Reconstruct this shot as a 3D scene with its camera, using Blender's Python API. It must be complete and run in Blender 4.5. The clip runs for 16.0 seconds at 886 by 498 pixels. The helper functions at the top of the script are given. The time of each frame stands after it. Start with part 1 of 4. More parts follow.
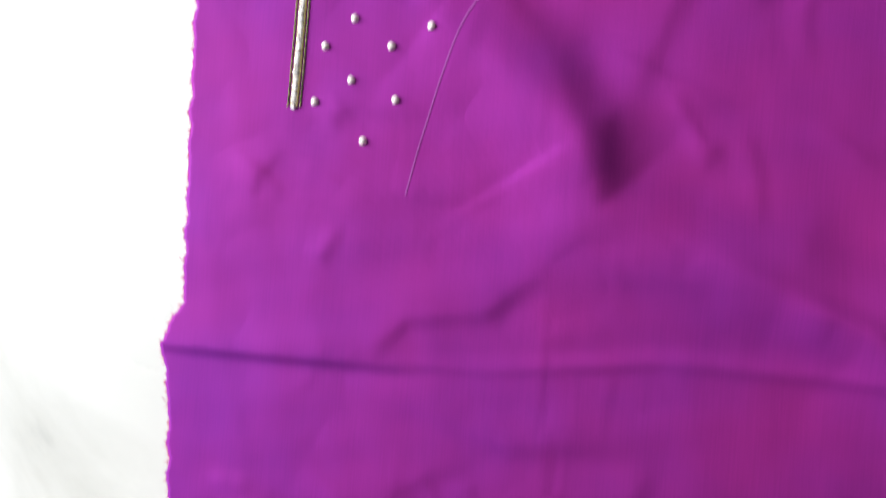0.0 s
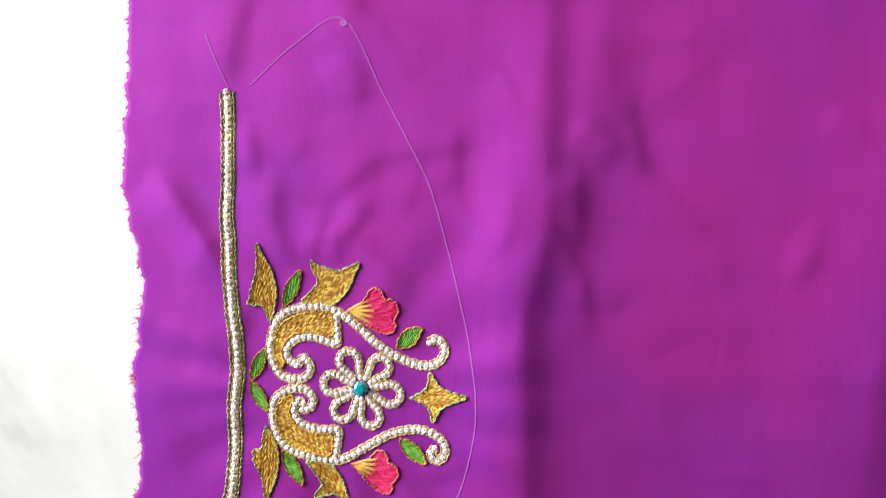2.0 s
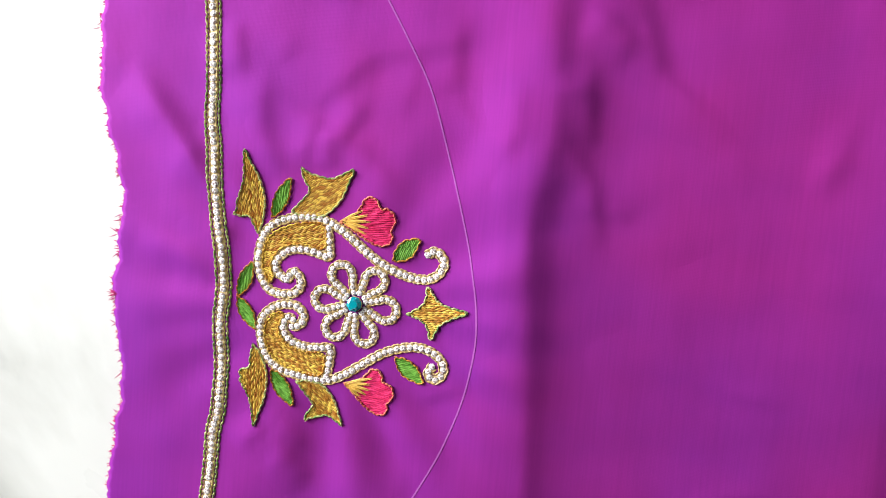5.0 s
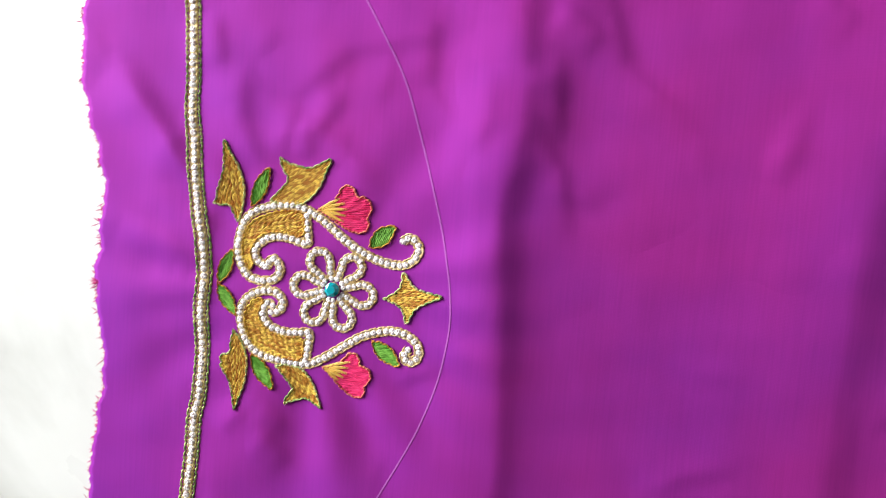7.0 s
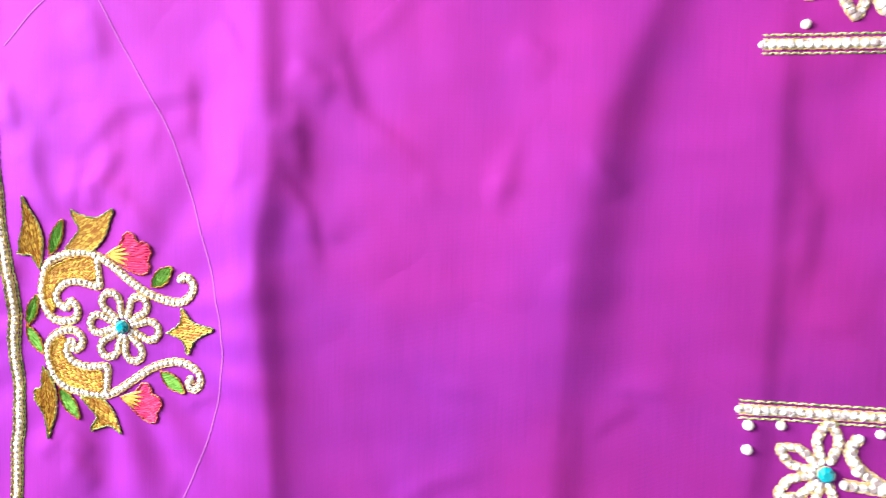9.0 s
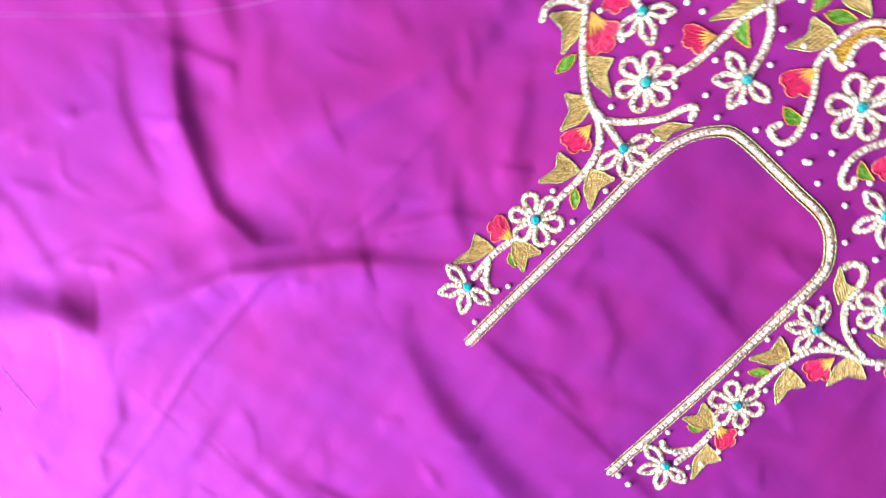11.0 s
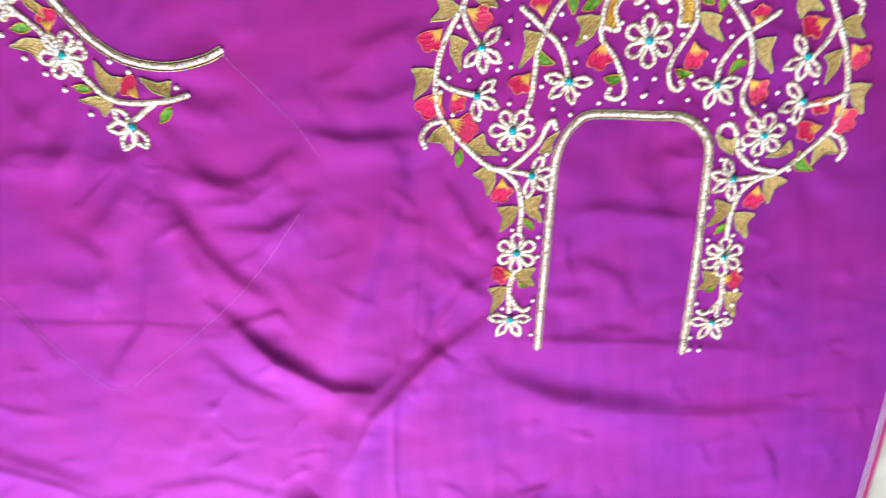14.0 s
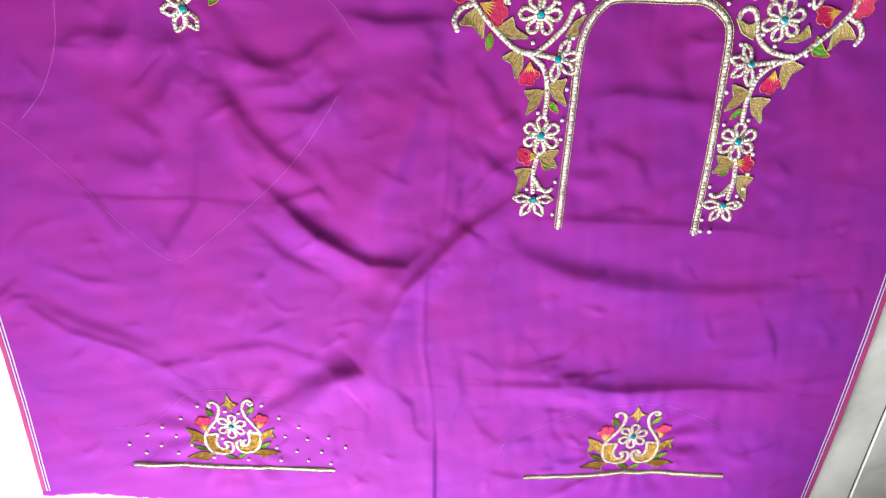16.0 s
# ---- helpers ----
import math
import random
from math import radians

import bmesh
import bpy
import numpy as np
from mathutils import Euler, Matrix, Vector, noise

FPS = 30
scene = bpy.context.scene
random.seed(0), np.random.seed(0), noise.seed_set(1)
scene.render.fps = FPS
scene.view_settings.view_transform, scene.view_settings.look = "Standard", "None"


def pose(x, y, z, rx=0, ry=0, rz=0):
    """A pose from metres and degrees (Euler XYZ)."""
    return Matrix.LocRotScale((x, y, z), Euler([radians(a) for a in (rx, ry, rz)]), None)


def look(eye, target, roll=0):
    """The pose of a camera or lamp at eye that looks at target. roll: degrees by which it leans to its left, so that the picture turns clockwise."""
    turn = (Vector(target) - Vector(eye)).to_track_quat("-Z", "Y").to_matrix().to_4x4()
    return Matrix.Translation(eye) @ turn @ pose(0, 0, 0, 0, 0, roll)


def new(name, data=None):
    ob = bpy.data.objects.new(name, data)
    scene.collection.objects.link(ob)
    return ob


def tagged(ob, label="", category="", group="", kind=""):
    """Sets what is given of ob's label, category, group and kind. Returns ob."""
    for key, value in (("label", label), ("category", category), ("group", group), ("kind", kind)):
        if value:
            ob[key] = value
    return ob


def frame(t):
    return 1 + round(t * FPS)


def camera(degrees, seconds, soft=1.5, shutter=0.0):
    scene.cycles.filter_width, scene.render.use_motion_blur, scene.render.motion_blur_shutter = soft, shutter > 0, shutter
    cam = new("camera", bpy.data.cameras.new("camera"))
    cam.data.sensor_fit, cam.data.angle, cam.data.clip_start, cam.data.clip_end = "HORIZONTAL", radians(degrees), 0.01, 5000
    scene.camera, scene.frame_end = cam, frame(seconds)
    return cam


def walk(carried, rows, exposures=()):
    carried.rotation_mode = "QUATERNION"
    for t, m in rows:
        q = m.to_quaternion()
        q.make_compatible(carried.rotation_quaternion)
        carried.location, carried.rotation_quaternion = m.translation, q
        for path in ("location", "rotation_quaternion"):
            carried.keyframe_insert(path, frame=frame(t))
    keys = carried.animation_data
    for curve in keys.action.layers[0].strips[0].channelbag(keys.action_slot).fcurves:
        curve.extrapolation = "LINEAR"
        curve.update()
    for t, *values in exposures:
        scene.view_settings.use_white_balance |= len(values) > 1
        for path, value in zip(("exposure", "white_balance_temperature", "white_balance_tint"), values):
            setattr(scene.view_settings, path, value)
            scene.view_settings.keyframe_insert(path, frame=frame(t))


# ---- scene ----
cam = camera(70.48, 16.0, soft=1.05, shutter=0.4)
PATH = [
    (0, pose(0.3472, 0.1632, 0.3208, 0.77, 13.20, 94.22)),
    (0.5, pose(0.4224, 0.1451, 0.3245, -2.07, 9.43, 95.16)),
    (1, pose(0.4890, 0.1399, 0.3193, -3.69, 8.49, 95.44)),
    (1.5, pose(0.5771, 0.1539, 0.3051, 0.58, 8.35, 94.22)),
    (2, pose(0.6078, 0.1540, 0.2941, -0.47, 9.24, 94.00)),
    (2.5, pose(0.6273, 0.1569, 0.2819, -3.47, 8.97, 94.58)),
    (3, pose(0.6309, 0.1481, 0.2750, -2.46, 8.69, 94.38)),
    (3.5, pose(0.6349, 0.1482, 0.2741, -2.05, 8.76, 94.55)),
    (6, pose(0.6471, 0.1537, 0.2839, -3.48, 9.92, 95.55)),
    (6.5, pose(0.6637, 0.1542, 0.2889, -4.45, 11.57, 97.43)),
    (7, pose(0.6462, 0.1591, 0.2850, -2.23, 7.67, 94.62)),
    (7.5, pose(0.6383, 0.1725, 0.2761, -3.41, 7.84, 92.66)),
    (7.8, look((0.629, 0.194, 0.281), (0.711, -0.046, -1.703), -108.1)),
    (8, pose(0.6218, 0.2327, 0.2690, -1.99, 8.53, 87.72)),
    (8.2, look((0.613, 0.246, 0.266), (0.734, -0.076, -1.705), -112.8)),
    (8.5, pose(0.6263, 0.2537, 0.2760, -3.46, 9.36, 89.02)),
    (9, pose(0.6193, 0.2877, 0.2905, -3.48, 9.68, 91.22)),
    (9.5, pose(0.5978, 0.3265, 0.3162, -4.24, 10.34, 90.80)),
    (9.7, look((0.575, 0.346, 0.336), (0.737, -0.006, -1.626), -114.0)),
    (10, pose(0.5435, 0.3826, 0.3778, -4.07, 11.08, 85.06)),
    (10.2, pose(0.5044, 0.4125, 0.4016, -7.02, 10.17, 77.34)),
    (12.3, pose(0.4178, 0.6676, 0.5379, -15.67, -0.21, 2.50)),
    (12.5, pose(0.4130, 0.6827, 0.5510, -16.82, 0.19, 1.26)),
    (13, pose(0.4074, 0.6970, 0.5816, -16.49, -0.05, 0.43)),
    (13.5, pose(0.4113, 0.7082, 0.5971, -19.68, -0.81, 0.83)),
    (13.8, look((0.414, 0.706, 0.600), (0.413, -0.101, -1.230), -179.8)),
    (14, pose(0.4160, 0.6848, 0.5986, -18.59, -1.86, 1.98)),
    (14.2, look((0.416, 0.689, 0.590), (0.590, 0.073, -1.305), 168.3)),
    (14.5, pose(0.4127, 0.7036, 0.5918, -11.87, -2.49, 6.23)),
    (14.8, look((0.415, 0.691, 0.629), (0.405, 0.045, -1.264), -174.9)),
    (15, pose(0.4017, 0.6748, 0.6383, -22.30, -0.27, 4.02)),
    (15.2, look((0.410, 0.651, 0.643), (0.490, -0.103, -1.207), 178.4)),
    (15.5, pose(0.4099, 0.6536, 0.6490, -25.28, -0.53, 3.45)),
    (15.8, look((0.408, 0.649, 0.660), (0.442, -0.172, -1.164), -179.7)),
    (16, pose(0.4027, 0.6527, 0.6650, -24.98, -0.19, 2.02)),
]
walk(cam, PATH, exposures=[(0, -0.32), (0.5, -0.08), (1.0, -0.1), (2.5, 0.06), (3.5, 0.04), (7.0, 0.05), (7.6, 0.2), (8.0, 0.4), (8.5, 0.85), (9.0, 0.95), (10.2, 0.95),
                           (12.3, 0.75), (13.5, 0.7), (14.5, 0.65), (15.0, 0.65), (16.0, 0.38)])

# ---- light: an added lamp outside an unseen doorway stands for daylight ----
world = bpy.data.worlds.new("world")
scene.world = world
world.use_nodes = True
sky = world.node_tree.nodes.new("ShaderNodeTexSky")
sky.sky_type, sky.sun_disc, sky.sun_elevation, sky.sun_rotation = "NISHITA", False, radians(40), radians(230)
world.node_tree.links.new(sky.outputs[0], world.node_tree.nodes["Background"].inputs[0])
world.node_tree.nodes["Background"].inputs[1].default_value = 0.1

lamp = bpy.data.lights.new("added_daylight", "AREA")
lamp.shape, lamp.size, lamp.size_y, lamp.energy, lamp.color = "RECTANGLE", 1.3, 1.6, 172, (0.97, 0.99, 1.0)
new("added_daylight", lamp).matrix_world = look((-0.20, -1.9, 1.1), (-0.22, 0.4, 0.40))

# ---- materials ----


def material(name):
    m = bpy.data.materials.new(name)
    m.use_nodes = True
    nt = m.node_tree
    return m, nt, nt.nodes["Principled BSDF"]


def node(nt, kind, **values):
    n = nt.nodes.new(kind)
    for key, value in values.items():
        n.inputs[key].default_value = value
    return n


def ramp(nt, fac, stops):
    r = nt.nodes.new("ShaderNodeValToRGB")
    while len(r.color_ramp.elements) < len(stops):
        r.color_ramp.elements.new(0.5)
    for e, (p, c) in zip(r.color_ramp.elements, stops):
        e.position, e.color = p, (*c, 1)
    nt.links.new(fac, r.inputs[0])
    return r.outputs[0]


def place(nt):
    return nt.nodes.new("ShaderNodeTexCoord").outputs["Object"]


def silk_material():
    """Shot taffeta: violet warp and magenta weft, each with its own sheen across the thread."""
    m, nt, b = material("shot_silk")
    co = place(nt)
    broad = node(nt, "ShaderNodeTexNoise", Scale=11.0, Detail=5.0)
    nt.links.new(co, broad.inputs["Vector"])
    slub = node(nt, "ShaderNodeTexNoise", Scale=1.0, Detail=4.0)
    stretch = nt.nodes.new("ShaderNodeMapping")
    stretch.inputs["Scale"].default_value = (30, 900, 1)
    nt.links.new(co, stretch.inputs["Vector"])
    nt.links.new(stretch.outputs[0], slub.inputs["Vector"])
    # random violet and magenta patches in the colour imitate the shifting sheen
    colour = ramp(nt, broad.outputs[0], [(0.34, SILK_A), (0.66, SILK_B)])
    tint = ramp(nt, slub.outputs[0], [(0.3, (0.86, 0.86, 0.86)), (0.7, (1, 1, 1))])
    mix = nt.nodes.new("ShaderNodeMixRGB")
    mix.blend_type, mix.inputs[0].default_value = "MULTIPLY", 1.0
    nt.links.new(colour, mix.inputs[1])
    nt.links.new(tint, mix.inputs[2])
    nt.links.new(mix.outputs[0], b.inputs["Base Color"])
    b.inputs["Roughness"].default_value, b.inputs["Specular IOR Level"].default_value = 0.7, 0.1
    # weave relief
    heights = []
    for axis in ("X", "Y"):
        w = node(nt, "ShaderNodeTexWave", Scale=520.0, Distortion=1.2, Detail=1.0)
        w.bands_direction = axis
        nt.links.new(co, w.inputs["Vector"])
        heights.append(w.outputs["Fac"])
    add = nt.nodes.new("ShaderNodeMath")
    nt.links.new(heights[0], add.inputs[0])
    nt.links.new(heights[1], add.inputs[1])
    bump = node(nt, "ShaderNodeBump", Strength=0.05, Distance=0.0003)
    nt.links.new(add.outputs[0], bump.inputs["Height"])
    # crisp little creases of worn taffeta
    crease = node(nt, "ShaderNodeTexNoise", Scale=15.0, Detail=2.0)
    nt.links.new(co, crease.inputs["Vector"])
    middle = nt.nodes.new("ShaderNodeMath")
    middle.operation, middle.inputs[1].default_value = "SUBTRACT", 0.5
    sharp = nt.nodes.new("ShaderNodeMath")
    sharp.operation = "ABSOLUTE"
    nt.links.new(crease.outputs[0], middle.inputs[0])
    nt.links.new(middle.outputs[0], sharp.inputs[0])
    creased = node(nt, "ShaderNodeBump", Strength=0.24, Distance=0.006)
    nt.links.new(sharp.outputs[0], creased.inputs["Height"])
    nt.links.new(creased.outputs[0], bump.inputs["Normal"])
    nt.links.new(bump.outputs[0], b.inputs["Normal"])
    # thread sheens
    shader = b.outputs[0]
    for colour, tangent, share in ((WEFT, (1, 0, 0), 0.12), (WARP, (0, 1, 0), 0.13)):
        g = node(nt, "ShaderNodeBsdfAnisotropic", Color=(*colour, 1), Roughness=0.80, Anisotropy=0.3)
        t = nt.nodes.new("ShaderNodeCombineXYZ")
        for n in range(3):
            t.inputs[n].default_value = tangent[n]
        nt.links.new(t.outputs[0], g.inputs["Tangent"])
        nt.links.new(bump.outputs[0], g.inputs["Normal"])
        s = nt.nodes.new("ShaderNodeMixShader")
        s.inputs[0].default_value = share
        nt.links.new(shader, s.inputs[1])
        nt.links.new(g.outputs[0], s.inputs[2])
        shader = s.outputs[0]
    nt.links.new(shader, nt.nodes["Material Output"].inputs[0])
    return m


SILK_A, SILK_B = (0.200, 0.0138, 0.204), (0.262, 0.0138, 0.172)
WEFT, WARP = (0.78, 0.075, 0.46), (0.36, 0.085, 0.82)


def thread_material(name, dark, light, rough=0.45, metal=0.0):
    m, nt, b = material(name)
    island = nt.nodes.new("ShaderNodeNewGeometry").outputs["Random Per Island"]
    colour = ramp(nt, island, [(0.0, dark), (1.0, light)])
    fleck = node(nt, "ShaderNodeTexNoise", Scale=900.0, Detail=2.0)
    nt.links.new(place(nt), fleck.inputs["Vector"])
    mix = nt.nodes.new("ShaderNodeMixRGB")
    mix.blend_type, mix.inputs[0].default_value = "MULTIPLY", 0.3
    nt.links.new(colour, mix.inputs[1])
    nt.links.new(fleck.outputs[0], mix.inputs[2])
    nt.links.new(mix.outputs[0], b.inputs["Base Color"])
    b.inputs["Roughness"].default_value, b.inputs["Metallic"].default_value, b.inputs["Specular IOR Level"].default_value = rough + 0.15, metal, 0.25
    bump = node(nt, "ShaderNodeBump", Strength=0.4, Distance=0.0002)
    nt.links.new(fleck.outputs[0], bump.inputs["Height"])
    nt.links.new(bump.outputs[0], b.inputs["Normal"])
    return m


def stone_material(name, dark, light, per_object=False, rough=0.14, metal=0.0, painted_glints=0.0, coat=0.6):
    m, nt, b = material(name)
    if per_object:
        rnd = nt.nodes.new("ShaderNodeObjectInfo").outputs["Random"]
    else:
        rnd = nt.nodes.new("ShaderNodeNewGeometry").outputs["Random Per Island"]
    colour = ramp(nt, rnd, [(0.0, dark), (1.0, light)])
    # dark and white cells in the colour stand for reflections inside the glass
    if painted_glints:
        cells = node(nt, "ShaderNodeTexVoronoi", Scale=painted_glints)
        nt.links.new(place(nt), cells.inputs["Vector"])
        grey = nt.nodes.new("ShaderNodeRGBToBW")
        nt.links.new(cells.outputs["Color"], grey.inputs[0])
        mix = nt.nodes.new("ShaderNodeMixRGB")
        mix.blend_type, mix.inputs[0].default_value = "MULTIPLY", 1.0
        nt.links.new(colour, mix.inputs[1])
        nt.links.new(ramp(nt, grey.outputs[0], [(0.28, (0.40, 0.31, 0.31)), (0.42, (1, 1, 1))]), mix.inputs[2])
        colour = mix.outputs[0]
    nt.links.new(colour, b.inputs["Base Color"])
    b.inputs["Roughness"].default_value, b.inputs["IOR"].default_value, b.inputs["Metallic"].default_value = rough, 1.7, metal
    b.inputs["Coat Weight"].default_value, b.inputs["Coat Roughness"].default_value = coat, 0.05
    return m


def marble_material():
    m, nt, b = material("white_marble")
    co = place(nt)
    warp = node(nt, "ShaderNodeTexNoise", Scale=2.2, Detail=5.0)
    nt.links.new(co, warp.inputs["Vector"])
    turn = nt.nodes.new("ShaderNodeMapping")
    turn.vector_type = "TEXTURE"
    turn.inputs["Rotation"].default_value = (0, 0, 0.75)
    turn.inputs["Scale"].default_value = (1.0, 0.5, 1.0)
    nt.links.new(co, turn.inputs["Vector"])
    vein = node(nt, "ShaderNodeTexNoise", Scale=4.0, Detail=8.0, Roughness=0.52, Distortion=0.7)
    nt.links.new(turn.outputs[0], vein.inputs["Vector"])
    grey = ramp(nt, vein.outputs[0], [(0.30, (0.42, 0.43, 0.41)), (0.42, (0.66, 0.66, 0.63)), (0.56, (0.80, 0.80, 0.78))])
    tone = ramp(nt, warp.outputs[0], [(0.3, (0.88, 0.88, 0.85)), (0.7, (1, 1, 1))])
    mix = nt.nodes.new("ShaderNodeMixRGB")
    mix.blend_type, mix.inputs[0].default_value = "MULTIPLY", 1.0
    nt.links.new(grey, mix.inputs[1])
    nt.links.new(tone, mix.inputs[2])
    nt.links.new(mix.outputs[0], b.inputs["Base Color"])
    rough = ramp(nt, vein.outputs[0], [(0.3, (0.38, 0.38, 0.38)), (0.7, (0.26, 0.26, 0.26))])
    nt.links.new(rough, b.inputs["Roughness"])
    return m


def plaster_material(name, colour, rough=0.8):
    m, nt, b = material(name)
    n = node(nt, "ShaderNodeTexNoise", Scale=5.0, Detail=6.0)
    nt.links.new(place(nt), n.inputs["Vector"])
    nt.links.new(ramp(nt, n.outputs[0], [(0.3, [c * 0.9 for c in colour]), (0.7, colour)]), b.inputs["Base Color"])
    b.inputs["Roughness"].default_value = rough
    bump = node(nt, "ShaderNodeBump", Strength=0.15, Distance=0.002)
    nt.links.new(n.outputs[0], bump.inputs["Height"])
    nt.links.new(bump.outputs[0], b.inputs["Normal"])
    return m


SILK = silk_material()
MARBLE = marble_material()
PLASTER = plaster_material("wall_plaster", (0.30, 0.29, 0.28))
CEILING = plaster_material("ceiling_paint", (0.60, 0.59, 0.57))
GROUT = plaster_material("dark_joint", (0.16, 0.15, 0.13), 0.9)
FRAME = plaster_material("door_frame_paint", (0.35, 0.25, 0.16), 0.5)
STONE = stone_material("clear_rhinestone", (0.84, 0.81, 0.79), (0.98, 0.97, 0.96), rough=0.2, metal=0.1, painted_glints=520.0)
STONE_NEAR = stone_material("clear_rhinestone_single", (0.92, 0.87, 0.85), (1.0, 0.98, 0.97), per_object=True, rough=0.22, metal=0.0, painted_glints=3.2)
GEM = stone_material("teal_gem", (0.0, 0.26, 0.32), (0.0, 0.34, 0.40), rough=0.15, coat=0.3)
BEAD = stone_material("pearl_bead", (0.86, 0.74, 0.70), (0.95, 0.88, 0.85), rough=0.25)
GOLD_EDGE = thread_material("gold_zari", (0.62, 0.40, 0.14), (0.95, 0.76, 0.42), 0.35, 0.1)
# darker bed that colours the gaps between gold stitches dark
GOLD_BED = thread_material("dark_gap_bed", (0.34, 0.15, 0.03), (0.42, 0.20, 0.04), 0.6)
GOLD_FILL = thread_material("antique_gold_thread", (0.46, 0.16, 0.02), (1.0, 0.72, 0.13), 0.4)
# paler copy of the gold; its look from farther off is in the colour
PALE_GOLD = thread_material("paled_gold_thread", (0.40, 0.24, 0.07), (0.78, 0.58, 0.26), 0.45)
OLIVE = thread_material("olive_thread", (0.18, 0.33, 0.09), (0.70, 0.72, 0.30), 0.5)
CORD = thread_material("green_gold_cord", (0.17, 0.33, 0.08), (0.66, 0.72, 0.28), 0.45)
GREEN = thread_material("leaf_green_thread", (0.08, 0.27, 0.02), (0.23, 0.52, 0.08), 0.45)
PINK = thread_material("rose_pink_thread", (0.66, 0.016, 0.11), (0.86, 0.04, 0.19), 0.45)
ORANGE = thread_material("orange_thread", (0.55, 0.18, 0.02), (0.85, 0.42, 0.08), 0.45)
PEACH = thread_material("peach_edge_thread", (0.62, 0.12, 0.10), (0.85, 0.32, 0.18), 0.45)
YELLOW = thread_material("yellow_stamen_thread", (0.80, 0.42, 0.05), (0.90, 0.62, 0.16), 0.45)
CHALK = thread_material("tailor_chalk", (0.40, 0.085, 0.42), (0.47, 0.12, 0.49), 0.9)
SELVEDGE = thread_material("white_selvedge", (0.62, 0.50, 0.66), (0.72, 0.62, 0.75), 0.6)
FRAY = thread_material("frayed_pink_thread", (0.50, 0.02, 0.10), (0.62, 0.06, 0.30), 0.6)
ROSE_EDGE = thread_material("rose_selvedge", (0.40, 0.03, 0.16), (0.52, 0.06, 0.24), 0.6)

# ---- the lie of the cloth ----
LEFT, RIGHT, TOP = -0.139, 0.957, 0.811


def edge_bottom(x):
    """The raw lower edge, wavy where it was cut by hand."""
    xs = (-0.14, -0.07, 0.0, 0.2, 0.30, 0.39, 0.414, 0.45, 0.52, 0.595, 0.642, 0.69, 0.732, 0.785, 0.96)
    ys = (-0.065, -0.058, -0.064, -0.071, -0.068, -0.065, -0.077, -0.070, -0.065, -0.063, -0.048, -0.051, -0.043, -0.048, -0.052)
    return np.interp(x, xs, ys) + 0.0012 * np.sin(x * 310) * np.sin(x * 47 + 1) + 0.0006 * np.sin(x * 1100)


# ridges: a line of places (mm), height (mm), width on its left and on its right (mm)
RIDGES_SEAM = [
    ([(416, -110), (414, 0), (412, 75)], 3.2, 20, 3),
    ([(414, 40), (409, 118), (396, 200), (395, 300), (414, 380), (418, 520)], 1.0, 5, 3),
    ([(228, 72), (256, 112), (289, 152), (325, 163), (338, 207), (347, 255), (364, 292), (390, 325), (433, 381)], 15, 30, 20),
    ([(342, 210), (375, 287), (437, 359), (502, 413)], 6.5, 11, 10),
    ([(215, 408), (268, 353), (330, 316), (375, 318), (404, 345)], 5.0, 9, 14),
    ([(398, 565), (370, 483), (334, 392), (320, 337)], 5, 24, 13),
]
RIDGE_SLEEVE = [([(500, 152), (584, 147), (682, 147), (790, 142)], 7.0, 44, 26)]
RIDGES_LEFT = [
    ([(168, 530), (184, 470), (208, 430)], 4.5, 14, 8),
    ([(197, 518), (253, 524), (290, 552)], 3.5, 10, 15),
    ([(215, 496), (273, 496), (314, 526)], 2.5, 8, 12),
    ([(95, 560), (130, 560), (126, 505), (100, 430)], 3.5, 17, 11),
    ([(150, 468), (140, 391), (92, 325)], 2.8, 14, 9),
    ([(-110, 262), (-45, 212), (20, 190), (72, 158)], 3.5, 10, 18),
    ([(300, 598), (343, 588), (397, 594)], 2.5, 9, 12),
    ([(252, 730), (254, 690), (236, 676)], 2.8, 13, 8),
    ([(338, 172), (249, 135), (185, 75)], 3.5, 10, 16),
    ([(-20, 395), (60, 392), (140, 394), (210, 388)], 0.9, 4, 6),
    ([(20, 640), (60, 590), (40, 540)], 2.5, 12, 8),
]
RIDGES_RIGHT = [
    ([(440, 146), (530, 147), (597, 151), (645, 145), (760, 152), (880, 147)], 3.6, 10, 28),
    ([(480, 350), (527, 326), (575, 306), (651, 295), (752, 290), (860, 300)], 4.0, 16, 22),
    ([(500, 380), (552, 382), (623, 381), (698, 380), (800, 372)], 2.2, 8, 14),
    ([(555, 524), (617, 531), (704, 520)], 1.6, 9, 14),
    ([(585, -46), (618, -18), (648, 2)], 2.0, 6, 9),
    ([(600, 30), (615, 66), (640, 95)], 1.5, 7, 6),
    ([(596, 40), (570, 70), (560, 120)], 1.6, 10, 7),
    ([(770, 734), (836, 636), (885, 462)], 3.5, 34, 26),
    ([(537, 182), (575, 194), (600, 226)], 1.8, 6, 10),
    ([(405, 50), (385, 70), (378, 112), (352, 142)], 2.2, 10, 7),
    ([(840, 20), (880, 120), (900, 240)], 2.5, 26, 18),
    ([(440, 470), (470, 440), (500, 425)], 2.0, 8, 7),
    ([(430, 560), (455, 530), (480, 480)], 1.8, 9, 8),
]


